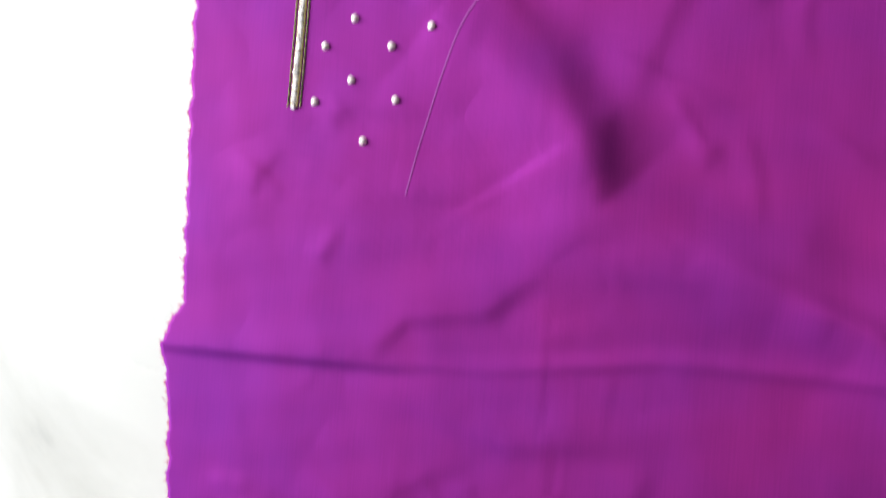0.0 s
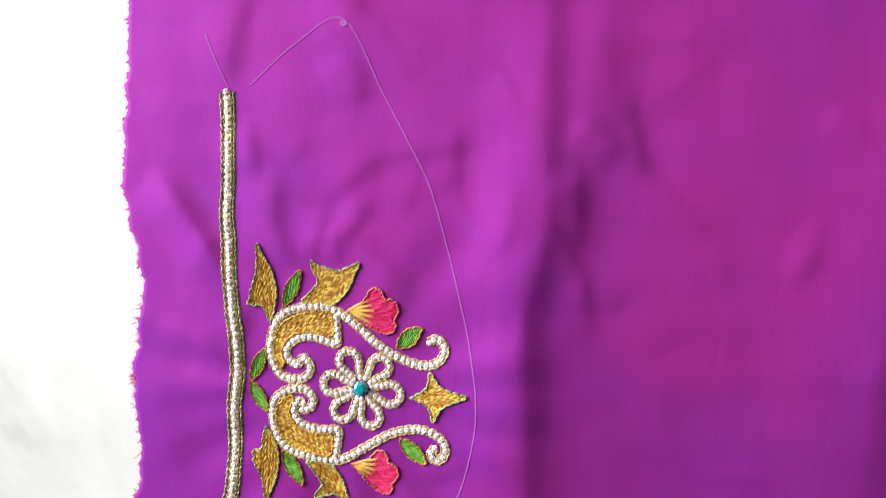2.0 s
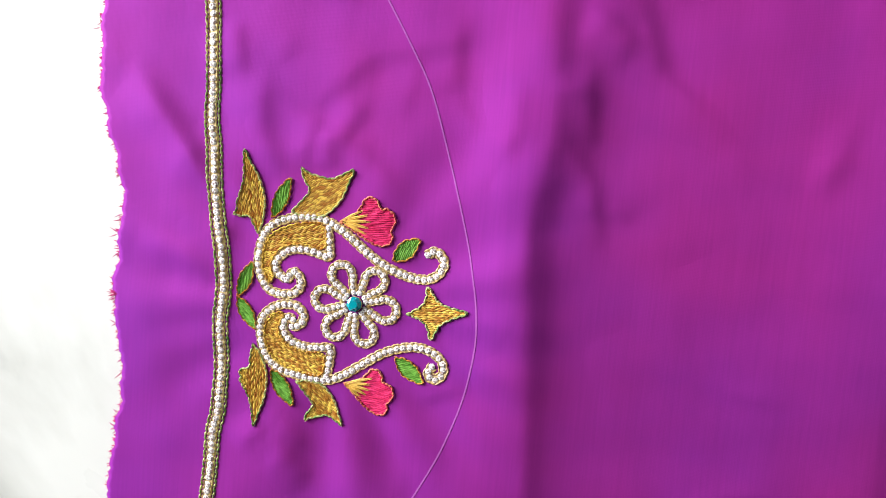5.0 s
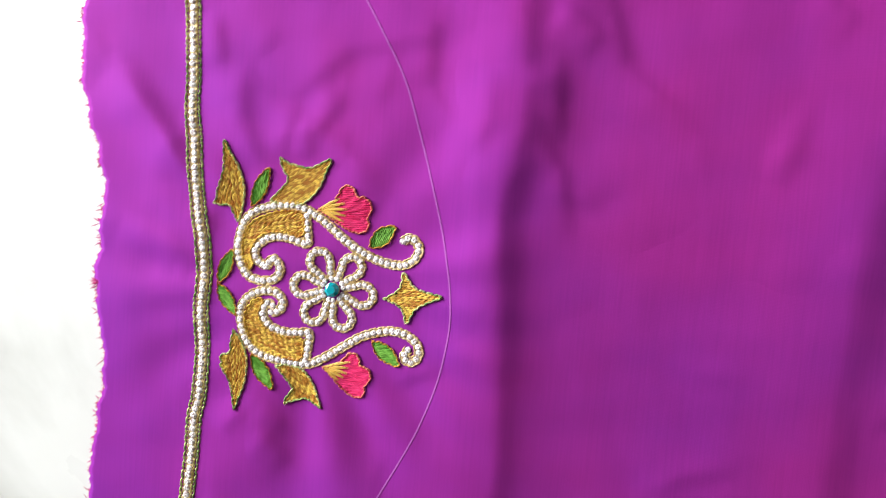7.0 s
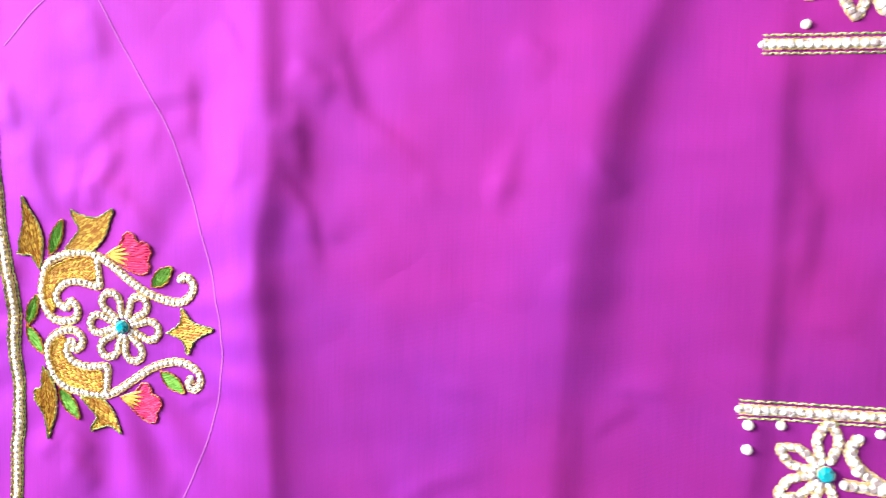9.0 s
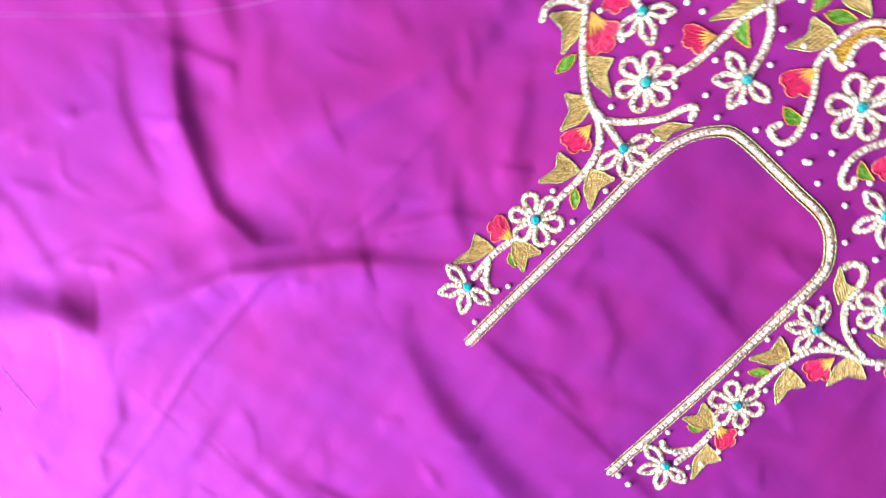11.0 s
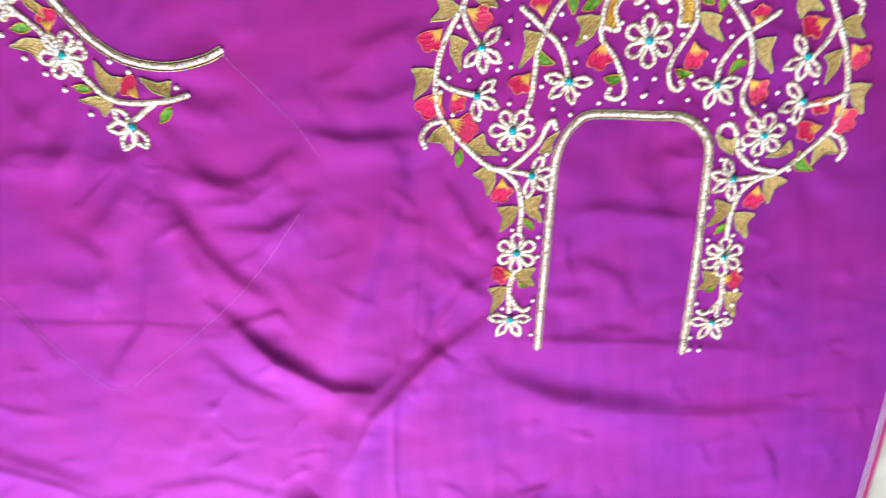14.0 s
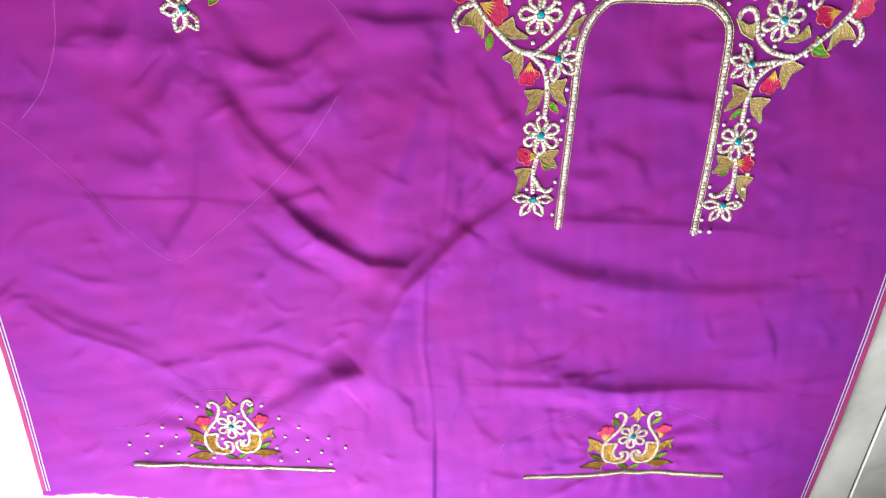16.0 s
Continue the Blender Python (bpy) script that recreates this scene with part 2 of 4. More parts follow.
# dark creases in the silk: line, height, width of the steep side (mm)
STREAKS = [
    ([(556, 521), (600, 533), (618, 530), (704, 522)], 1.3, 7), ([(583, 478), (626, 460), (649, 421)], 1.5, 8), ([(586, 387), (615, 401), (658, 395)], 1.2, 7),
    ([(466, 490), (489, 508)], 1.5, 6), ([(434, 393), (462, 440), (491, 459)], 2.0, 7), ([(422, 359), (433, 420), (451, 439)], 2.0, 7),
    ([(4, 555), (40, 572), (105, 573)], 2.2, 10), ([(65, 498), (105, 468), (115, 417)], 2.0, 10), ([(218, 392), (273, 412), (290, 392)], 1.5, 6),
    ([(192, 371), (231, 329), (285, 301)], 2.4, 9), ([(324, 634), (376, 630), (424, 651)], 2.4, 10), ([(346, 670), (377, 686), (418, 701)], 2.0, 10),
    ([(168, 563), (221, 546), (288, 558)], 2.2, 9), ([(606, 53), (624, 57)], 1.2, 5), ([(599, 49), (625, 41)], 1.0, 4),
]
STREAKS_LOW = [
    ([(754, 39), (768, 57)], 1.2, 5), ([(760, 20), (747, 33)], 1.0, 5), ([(547, 166), (563, 188)], 1.2, 5), ([(571, 168), (609, 171)], 1.4, 5), ([(554, 111), (588, 111)], 1.2, 6),
    ([(593, 71), (616, 57)], 1.3, 5), ([(657, -36), (666, -12), (678, 3)], 1.4, 7), ([(577, -43), (610, -15), (641, 4)], 1.8, 8), ([(557, 6), (583, 11)], 1.0, 5),
    ([(470, 20), (500, 60), (520, 120)], 1.2, 8), ([(430, 60), (450, 130), (440, 190)], 1.5, 9), ([(800, 60), (790, 110), (800, 160)], 1.3, 8), ([(120, 190), (200, 205), (270, 180)], 1.5, 9),
]
STREAKS_DEEP = [
    ([(171, 546), (185, 515), (206, 479), (233, 450), (272, 422)], 4, 11),
    ([(411, 581), (396, 527), (377, 464), (347, 376)], 4.5, 15),
    ([(184, 575), (206, 559), (232, 543), (268, 540)], 3.2, 11),
    ([(305, 589), (281, 569), (252, 549)], 2.5, 11),
    ([(138, 549), (117, 517), (93, 492)], 3, 13),
    ([(312, 536), (286, 511), (253, 493)], 2.4, 12),
    ([(221, 409), (254, 373), (293, 350), (324, 338)], 3.2, 11),
    ([(-87, 267), (-30, 231), (27, 210), (71, 183)], 3.5, 14),
    ([(39, 443), (88, 436), (121, 459)], 2.2, 13),
    ([(306, 600), (356, 592), (406, 598)], 2.4, 10),
    ([(508, 344), (572, 324), (642, 316), (705, 315)], 2.8, 17),
    ([(449, 187), (549, 178), (641, 155), (787, 173)], 3, 20),
]


def leaning(line, high, steep):
    """A fold whose steep side lies on the line."""
    p = np.array(line, float)
    dx, dy = p[-1] - p[0]
    n = np.array((-dy, dx)) / math.hypot(dx, dy)
    if n @ (-0.35, -0.94) < 0:
        n = -n
    return [tuple(q) for q in p + 0.6 * steep * n], high, steep, steep


RIDGES_STREAK = [leaning(*s) for s in STREAKS + STREAKS_LOW + STREAKS_DEEP]

# small creases strewn over the crumpled parts
crumple = random.Random(11)
RIDGES_SMALL = []
for n in range(300):
    cx, cy, a, size = crumple.uniform(-120, 930), crumple.uniform(-30, 790), crumple.uniform(0, 6.28), crumple.uniform(25, 85)
    fine = 1.0 if n < 110 else 0.55
    size *= fine
    bow = crumple.uniform(-0.25, 0.25) * size
    dx, dy = math.cos(a) * size / 2, math.sin(a) * size / 2
    RIDGES_SMALL.append(([(cx - dx, cy - dy), (cx - dy * bow / size, cy + dx * bow / size), (cx + dx, cy + dy)],
                         fine * crumple.uniform(0.5, 1.9), fine * crumple.uniform(4, 10), fine * crumple.uniform(4, 10)))


def ridge(x, y, line, high, wide_l, wide_r, gentle=0.0):
    """Height of one fold; nothing beyond its reach."""
    line = np.array(line, float) / 1000
    reach = 3.2 * max(wide_l, wide_r) * max(gentle, 1.0) / 1000
    (x0, y0), (x1, y1) = line.min(axis=0) - reach, line.max(axis=0) + reach
    near = (x > x0) & (x < x1) & (y > y0) & (y < y1)
    h = np.zeros(x.shape)
    if near.any():
        h[near] = fold(x[near], y[near], line, high, wide_l, wide_r, gentle)
    return h


def fold(x, y, line, high, wide_l, wide_r, gentle):
    best, side = np.full(x.shape, 9.0), np.zeros(x.shape)
    along, total = np.zeros(x.shape), 0.0
    for (ax, ay), (bx, by) in zip(line[:-1], line[1:]):
        dx, dy = bx - ax, by - ay
        size = math.hypot(dx, dy)
        t = np.clip(((x - ax) * dx + (y - ay) * dy) / size**2, 0, 1)
        ex, ey = x - ax - t * dx, y - ay - t * dy
        d = np.hypot(ex, ey)
        near = d < best
        best = np.where(near, d, best)
        side = np.where(near, dx * ey - dy * ex, side)
        along = np.where(near, total + t * size, along)
        total += size
    if gentle:
        # folds lean: a long slope on the lamp's side, a short steep one behind
        dx, dy = line[-1] - line[0]
        lit_left = -dy * -0.35 + dx * -0.94 > 0
        wide_l, wide_r = (wide_l * gentle, wide_r * 0.85) if lit_left else (wide_l * 0.85, wide_r * gentle)
    wide = np.where(side > 0, wide_l, wide_r) / 1000
    taper = np.clip(np.minimum(along, total - along) / (0.28 * total), 0, 1) ** 0.8
    return high / 1000 * np.exp(-((best / wide) ** 2)) * (0.15 + 0.85 * taper)


def rolling(x, y):
    """Slow swells and small puckers, as a sum of waves."""
    h = 0.0012 * np.sin(9 * x + 5 * y) * np.sin(7 * y - 4 * x + 1.3) + 0.0008 * np.sin(23 * x - 11 * y + 0.4) * np.sin(19 * y + 8 * x)
    h += 0.00035 * np.sin(61 * x + 34 * y) * np.sin(53 * y - 29 * x + 2) + 0.00016 * np.sin(140 * x - 80 * y) * np.sin(120 * y + 95 * x + 1)
    return h


# places where the stitching draws the silk together: centre, reach, depth (mm)
PUCKERS = [(684, 60, 78, 0.8), (141, 60, 78, 0.7), (624, 690, 120, 0.5), (500, 620, 90, 0.5), (750, 620, 90, 0.5),
           (515, 450, 70, 0.35), (730, 450, 70, 0.35), (120, 650, 90, 0.8)]


def pile(x, y):
    """All folds one on another."""
    h = rolling(x, y)
    for group, share, gentle in ((RIDGES_SEAM[:2], 1.0, 0), (RIDGE_SLEEVE, 1.0, 0), (RIDGES_SEAM[2:], 1.0, 2.2), (RIDGES_LEFT, 0.8, 2.6), (RIDGES_RIGHT, 0.85, 2.0), (RIDGES_STREAK, 1.0, 2.0), (RIDGES_SMALL, 0.75, 2.2)):
        for line, high, wl, wr in group:
            h = h + ridge(x, y, line, high * share, wl, wr, gentle)
    for cx, cy, reach, deep in PUCKERS:
        dx, dy = x - cx / 1000, y - cy / 1000
        r, a = np.hypot(dx, dy) * 1000, np.arctan2(dy, dx)
        h = h + deep / 1000 * np.exp(-(((r - reach) / (0.38 * reach)) ** 2)) * (np.sin(9 * a + 2 * np.sin(3 * a + cx)) + 0.5 * np.sin(17 * a + 3 * np.sin(2 * a + cy)))
    return h


# the folds sink into the slack round them: the broad mean of their heights is taken off
COARSE = 0.01
COARSE_X, COARSE_Y = np.arange(LEFT - 0.06, RIGHT + 0.06, COARSE), np.arange(-0.14, TOP + 0.06, COARSE)


def coarse_mean():
    total = 0.0
    for dx in (-0.0033, 0.0, 0.0033):
        for dy in (-0.0033, 0.0, 0.0033):
            gx, gy = np.meshgrid(COARSE_X + dx, COARSE_Y + dy, indexing="ij")
            total = total + pile(gx, gy) / 9
    for _ in range(16):
        p = np.pad(total, 1, mode="edge")
        total = (p[:-2, 1:-1] + p[2:, 1:-1] + p[1:-1, :-2] + p[1:-1, 2:] + 2 * total) / 6
    return total


SETTLED = coarse_mean()


def read_grid(values, gx, gy, step, x, y):
    u = np.clip((np.asarray(x, float) - gx[0]) / step, 0, len(gx) - 1.001)
    v = np.clip((np.asarray(y, float) - gy[0]) / step, 0, len(gy) - 1.001)
    i, j = u.astype(int), v.astype(int)
    a, b = u - i, v - j
    return (values[i, j] * (1 - a) + values[i + 1, j] * a) * (1 - b) + (values[i, j + 1] * (1 - a) + values[i + 1, j + 1] * a) * b


def lie_exact(x, y):
    """Height of the silk over its own level."""
    x, y = np.asarray(x, float), np.asarray(y, float)
    return np.maximum(pile(x, y) - 0.85 * read_grid(SETTLED, COARSE_X, COARSE_Y, COARSE, x, y), -0.0055)


# heights on a 2 mm grid, to lay the embroidery on
GRID = 0.002
GRID_X, GRID_Y = np.arange(LEFT - 0.03, RIGHT + 0.03, GRID), np.arange(-0.12, TOP + 0.03, GRID)
HEIGHTS = lie_exact(*np.meshgrid(GRID_X, GRID_Y, indexing="ij"))


def lie(x, y):
    """The same, read from the grid."""
    return read_grid(HEIGHTS, GRID_X, GRID_Y, GRID, x, y)


# ---- mesh helpers ----


def part(name, verts, faces, mat, parent=None, label="", smooth=False, drape=True):
    """One mesh object under a thing or part. With drape, heights count from the silk's surface."""
    v = np.asarray(verts, float).reshape(-1, 3).copy()
    if drape:
        v[:, 2] += lie(v[:, 0], v[:, 1])
    mesh = bpy.data.meshes.new(name)
    mesh.from_pydata(v.tolist(), [], [tuple(f) for f in faces])
    mesh.materials.append(mat)
    if smooth:
        mesh.polygons.foreach_set("use_smooth", [True] * len(mesh.polygons))
    ob = new(name, mesh)
    if parent:
        ob.parent = parent
    if label:
        tagged(ob, label)
    return ob


def box(x0, y0, z0, x1, y1, z1):
    v = [(x, y, z) for z in (z0, z1) for y in (y0, y1) for x in (x0, x1)]
    return v, [(0, 2, 3, 1), (4, 5, 7, 6), (0, 1, 5, 4), (2, 6, 7, 3), (0, 4, 6, 2), (1, 3, 7, 5)]


class Bag:
    """Gathers pieces of one mesh."""

    def __init__(self):
        self.v, self.f = [], []

    def add(self, verts, faces):
        n = len(self.v)
        self.v.extend(map(tuple, verts))
        self.f.extend(tuple(i + n for i in f) for f in faces)

    def stitch(self, a, b, wide, high, z=0.0003):
        """One short thread from a to b: pointed at its ends, round in the middle."""
        (ax, ay), (bx, by) = a, b
        dx, dy = bx - ax, by - ay
        size = math.hypot(dx, dy) or 1e-6
        nx, ny, mx, my = -dy / size * wide / 2, dx / size * wide / 2, (ax + bx) / 2, (ay + by) / 2
        self.add([(ax, ay, z), (mx + nx, my + ny, z), (mx, my, z + high), (mx - nx, my - ny, z), (bx, by, z)],
                 [(0, 2, 1), (0, 3, 2), (4, 1, 2), (4, 2, 3)])

    def part(self, name, mat, parent, label="", smooth=False):
        return part(name, self.v, self.f, mat, parent, label, smooth)


def smooth_line(points, step):
    """A curve through the points (metres), cut into even steps."""
    p = np.array(points, float)
    p = np.vstack([2 * p[0] - p[1], p, 2 * p[-1] - p[-2]])
    dense = []
    for i in range(1, len(p) - 2):
        t = np.linspace(0, 1, 24, endpoint=False)[:, None]
        a, b, c, d = p[i - 1], p[i], p[i + 1], p[i + 2]
        dense.append(0.5 * (2 * b + (c - a) * t + (2 * a - 5 * b + 4 * c - d) * t**2 + (3 * b - a - 3 * c + d) * t**3))
    dense = np.vstack([*dense, p[-2:-1]])
    s = np.r_[0, np.cumsum(np.hypot(*np.diff(dense, axis=0).T))]
    n = max(2, round(s[-1] / step) + 1)
    at = np.linspace(0, s[-1], n)
    return np.stack([np.interp(at, s, dense[:, k]) for k in (0, 1)], 1)


def beside(line, off):
    """The line moved sideways, to its left."""
    t = np.gradient(line, axis=0)
    t /= np.linalg.norm(t, axis=1, keepdims=True) + 1e-9
    return line + off * np.stack([-t[:, 1], t[:, 0]], 1)


def rope(bag, line, wide, high=0.0007, step=0.0022, lean=0.3, z=0.0002):
    """Chain stitch along a line: short threads laid over one another, leaning to and fro."""
    fine = smooth_line(line, step)
    for n in range(len(fine) - 1):
        a, b = fine[n], fine[n + 1]
        d = b - a
        side = np.array([-d[1], d[0]]) * lean * (1 if n % 2 else -1)
        bag.stitch(a - 0.35 * d - side * 0.5, b + 0.35 * d + side * 0.5, wide, high * random.uniform(0.85, 1.15), z)


def stone_shape(turn=0.0, size=1.0, tall=0.22):
    """A faceted stone of diameter 1."""
    v, f, n = [], [], 8
    for r, z in ((0.5, 0.0), (0.49, 0.35 * tall), (0.28, tall)):
        v += [(size * r * math.cos(turn + 2 * math.pi * (k + (0.5 if r < 0.3 else 0)) / n),
               size * r * math.sin(turn + 2 * math.pi * (k + (0.5 if r < 0.3 else 0)) / n), size * z) for k in range(n)]
    for a in (0, n):
        f += [(a + k, a + (k + 1) % n, a + n + (k + 1) % n, a + n + k) for k in range(n)]
    f.append(tuple(range(2 * n, 3 * n)))
    return v, f


def stones(bag, line, pitch, size, closed=False):
    """Stones set one after another along a line, each a little off."""
    spots = smooth_line(line, pitch)
    for x, y in (spots[:-1] if closed else spots):
        v, f = stone_shape(random.uniform(0, 6.28), size * random.uniform(0.9, 1.04))
        tx, ty = random.gauss(0, 0.10), random.gauss(0, 0.10)
        jx, jy = random.gauss(0, size * 0.03), random.gauss(0, size * 0.03)
        bag.add([(x + jx + a, y + jy + b, 0.0006 + c + a * tx + b * ty) for a, b, c in v], f)


def ribbon(bag, line, wide, z):
    left, right = beside(line, wide / 2), beside(line, -wide / 2)
    n = len(line)
    bag.add([(*p, z) for p in left] + [(*p, z) for p in right], [(k, n + k, n + k + 1, k + 1) for k in range(n - 1)])


NEAR_STONE = bpy.data.meshes.new("rhinestone")
_v, _f = stone_shape(0.2, 1.0)
NEAR_STONE.from_pydata(_v, [], _f)
NEAR_STONE.materials.append(STONE_NEAR)


def near_stones(parent, line, pitch, size, closed=False):
    spots = smooth_line(line, pitch)
    for x, y in (spots[:-1] if closed else spots):
        ob = new("rhinestone", NEAR_STONE)
        ob.parent = parent
        s = size * random.uniform(0.92, 1.03)
        turn = Euler((random.gauss(0, 0.10), random.gauss(0, 0.10), random.uniform(0, 6.28)))
        where = Vector((x + random.gauss(0, size * 0.03), y + random.gauss(0, size * 0.03), float(lie(x, y)) + 0.0006))
        ob.matrix_basis = Matrix.LocRotScale(where, turn, (s, s, s))


def chain(points, parent, name="stone_vine", label="", pitch=0.0038, size=0.0043, single=False, edge=None, closed=False):
    """A row of clear stones on a gold bed, bound by gold thread on both sides."""
    line = smooth_line(points, 0.0016)
    edge = edge or (0.0011 if single else 0.0006)
    bed = Bag()
    ribbon(bed, line, size * 1.05, 0.0004)
    for side in (1, -1):
        rope(bed, beside(line, side * size * (0.62 if single else 0.54)), edge, 0.0009 if single else 0.0006)
    ob = bed.part(name, GOLD_EDGE, parent, label)
    setting = ob if parent is silk else parent
    if single:
        near_stones(setting, line, pitch, size, closed)
    else:
        bag = Bag()
        stones(bag, line, pitch, size, closed)
        tagged(bag.part("rhinestone_row", STONE, setting), kind="stuff")
    return ob

# ---- the room ----
FLOOR_Z = -0.0065
X0, X1, Y0, Y1, HIGH = -2.6, 2.4, -0.42, 2.4, 3.0


def structure(name, verts, faces, mat, label):
    return tagged(part(name, verts, faces, mat, None, label, drape=False), kind="structure")


floor = structure("floor", *box(X0 - 0.15, Y0 - 0.15, -0.12, X1 + 0.15, Y1 + 0.15, FLOOR_Z - 0.0025), GROUT, "floor of white marble tiles with dark joints")
structure("ceiling", *box(X0 - 0.15, Y0 - 0.15, HIGH, X1 + 0.15, Y1 + 0.15, HIGH + 0.12), CEILING, "plain painted ceiling")
structure("wall_east", *box(X1, Y0 - 0.15, -0.05, X1 + 0.15, Y1 + 0.15, HIGH), PLASTER, "plain plastered wall")
structure("wall_north", *box(X0, Y1, -0.05, X1, Y1 + 0.15, HIGH), PLASTER, "plain plastered wall")
structure("wall_west", *box(X0 - 0.15, Y0 - 0.15, -0.05, X0, Y1 + 0.15, HIGH), PLASTER, "plain plastered wall")
# unseen wall and doorway, added so the right jamb dims the silk there
DOOR_X0, DOOR_X1, DOOR_Z = -1.1, 0.76, 2.1
south = Bag()
for x0, x1, z0 in ((X0, DOOR_X0, -0.05), (DOOR_X1, X1, -0.05), (DOOR_X0, DOOR_X1, DOOR_Z)):
    south.add(*box(x0, Y0 - 0.15, z0, x1, Y0, HIGH))
structure("wall_south_unseen", south.v, south.f, PLASTER, "unseen plastered wall, its opening set to shade the right side")
trim = Bag()
for b in ((DOOR_X0 - 0.06, Y0 - 0.16, FLOOR_Z, DOOR_X0 + 0.02, Y0 + 0.02, DOOR_Z - 0.02), (DOOR_X1 - 0.02, Y0 - 0.16, FLOOR_Z, DOOR_X1 + 0.06, Y0 + 0.02, DOOR_Z - 0.02),
          (DOOR_X0 - 0.06, Y0 - 0.16, DOOR_Z - 0.02, DOOR_X1 + 0.06, Y0 + 0.02, DOOR_Z + 0.06)):
    trim.add(*box(*b))
structure("trim", trim.v, trim.f, FRAME, "unseen wooden frame round the added doorway")
structure("ground", *box(-60, -60, -0.4, 60, 60, -0.2), plaster_material("yard_earth", (0.30, 0.26, 0.20)), "bare earth outside the doorway")


def tile_mesh(size):
    """A square tile with eased edges."""
    e, t = 0.0015, 0.012
    v = []
    for inset, z in ((0, -t), (0, -e), (e, 0)):
        a, b = inset, size - inset
        v += [(a, a, z), (b, a, z), (b, b, z), (a, b, z)]
    f = [(0, 3, 2, 1), (8, 9, 10, 11)]
    for k in range(4):
        n = (k + 1) % 4
        f += [(k, n, 4 + n, 4 + k), (4 + k, 4 + n, 8 + n, 8 + k)]
    mesh = bpy.data.meshes.new("floor_tile")
    mesh.from_pydata(v, [], f)
    mesh.materials.append(MARBLE)
    return mesh


# ---- the silk ----
silk = new("blouse_piece")
tagged(silk, "purple-magenta shot silk blouse piece with rhinestone embroidery, spread on marble", "fabric")


def silk_sheet():
    nx, ny = 480, 390
    gx = np.linspace(LEFT, RIGHT, nx)
    s = np.linspace(0, 1, ny)
    x = np.repeat(gx[:, None], ny, 1)
    top = TOP + 0.002 * np.sin(gx * 17) + 0.0008 * np.sin(gx * 260)
    y = edge_bottom(gx)[:, None] * (1 - s) + top[:, None] * s
    x = x + 0.003 * np.sin(9 * y) * (np.abs(x - 0.41) / 0.55) ** 4
    z = lie(x, y)
    verts = np.stack([x, y, z], -1).reshape(-1, 3)
    i = (np.arange(nx - 1)[:, None] * ny + np.arange(ny - 1)).ravel()
    faces = np.stack([i, i + ny, i + ny + 1, i + 1], 1)
    ob = part("silk_sheet", verts, faces.tolist(), SILK, silk, "crumpled purple-magenta shot silk", smooth=True, drape=False)
    solid = ob.modifiers.new("thickness", "SOLIDIFY")
    solid.thickness, solid.offset = 0.0005, -1
    return ob


silk_sheet()


def selvedge(x, sign):
    """Two white woven lines and a rose border along a finished edge."""
    ys = np.linspace(-0.055, 0.805, 260)
    bend = 0.003 * np.sin(9 * ys) * (abs(x - 0.41) / 0.55) ** 4
    for off, wide, mat, name in ((0.0075, 0.0016, SELVEDGE, "selvedge_line"), (0.0115, 0.0016, SELVEDGE, "selvedge_line"), (0.0030, 0.0055, ROSE_EDGE, "selvedge_border")):
        bag = Bag()
        ribbon(bag, np.stack([x + bend + sign * off, ys], 1), wide, 0.0004)
        bag.part(name, mat, silk, smooth=True)


selvedge(LEFT, 1)
selvedge(RIGHT, -1)

# loose ends along the raw edges
fray = Bag()
for n in range(2000):
    x = random.uniform(LEFT, RIGHT)
    if n % 4:
        y, out = float(edge_bottom(x)), -1
    else:
        y, out = TOP + 0.002 * math.sin(x * 17), 1
    if random.random() < 0.05:
        size = random.uniform(0.0025, 0.0055)
    else:
        size = random.uniform(0.0008, 0.0024)
    fray.stitch((x, y - out * 0.001), (x + random.gauss(0, 0.6) * size, y + out * size), 0.0006, 0.0003, -0.0005)
for n in range(14):
    a, size = random.uniform(-2.2, -0.9), random.uniform(0.003, 0.0065)
    fray.stitch((0.692 + random.gauss(0, 0.0008), -0.0485), (0.692 + size * math.cos(a), -0.0485 + size * math.sin(a)), 0.0006, 0.0004, 0.0)
tagged(fray.part("frayed_edge", FRAY, silk, "short frayed pink thread ends"), kind="stuff")

# tailor's chalk
CHALK_LINES = [
    [(23, 601), (14, 558), (-9, 512), (-37, 481)],
    [(-61, 477), (-27, 447), (13, 403), (54, 353), (101, 317), (144, 345), (221, 414), (262, 461), (300, 517)],
    [(235, 666), (271, 631), (301, 602), (321, 575)],
    [(-15, 63), (28, 71), (62, 96), (87, 120), (140, 131), (190, 119), (226, 92), (285, 73), (321, 65)],
    [(514, -22), (526, -16), (541, -8)],
    [(539, 3), (518, 26), (506, 50), (541, 72), (565, 87), (586, 98.6), (615, 109), (639.5, 117), (661, 123), (681, 127), (698, 127.7), (720, 124.5), (740, 118.5), (758, 111), (800, 90)],
]
for line in CHALK_LINES:
    bag = Bag()
    fine = smooth_line(np.array(line) / 1000, 0.003)
    ribbon(bag, fine, 0.0007, 0.0002)
    bag.part("chalk_line", CHALK, silk, "faint pale tailor's chalk line", smooth=True)

# where two chalk lines meet
dot = Bag()
dot.add([(0.508 + 0.0016 * math.cos(k * 0.7854), 0.0505 + 0.0022 * math.sin(k * 0.7854), 0.0003) for k in range(8)], [tuple(range(8))])
dot.part("chalk_mark", CHALK, silk, "small pale chalk dot")

# ---- embroidery motifs ----


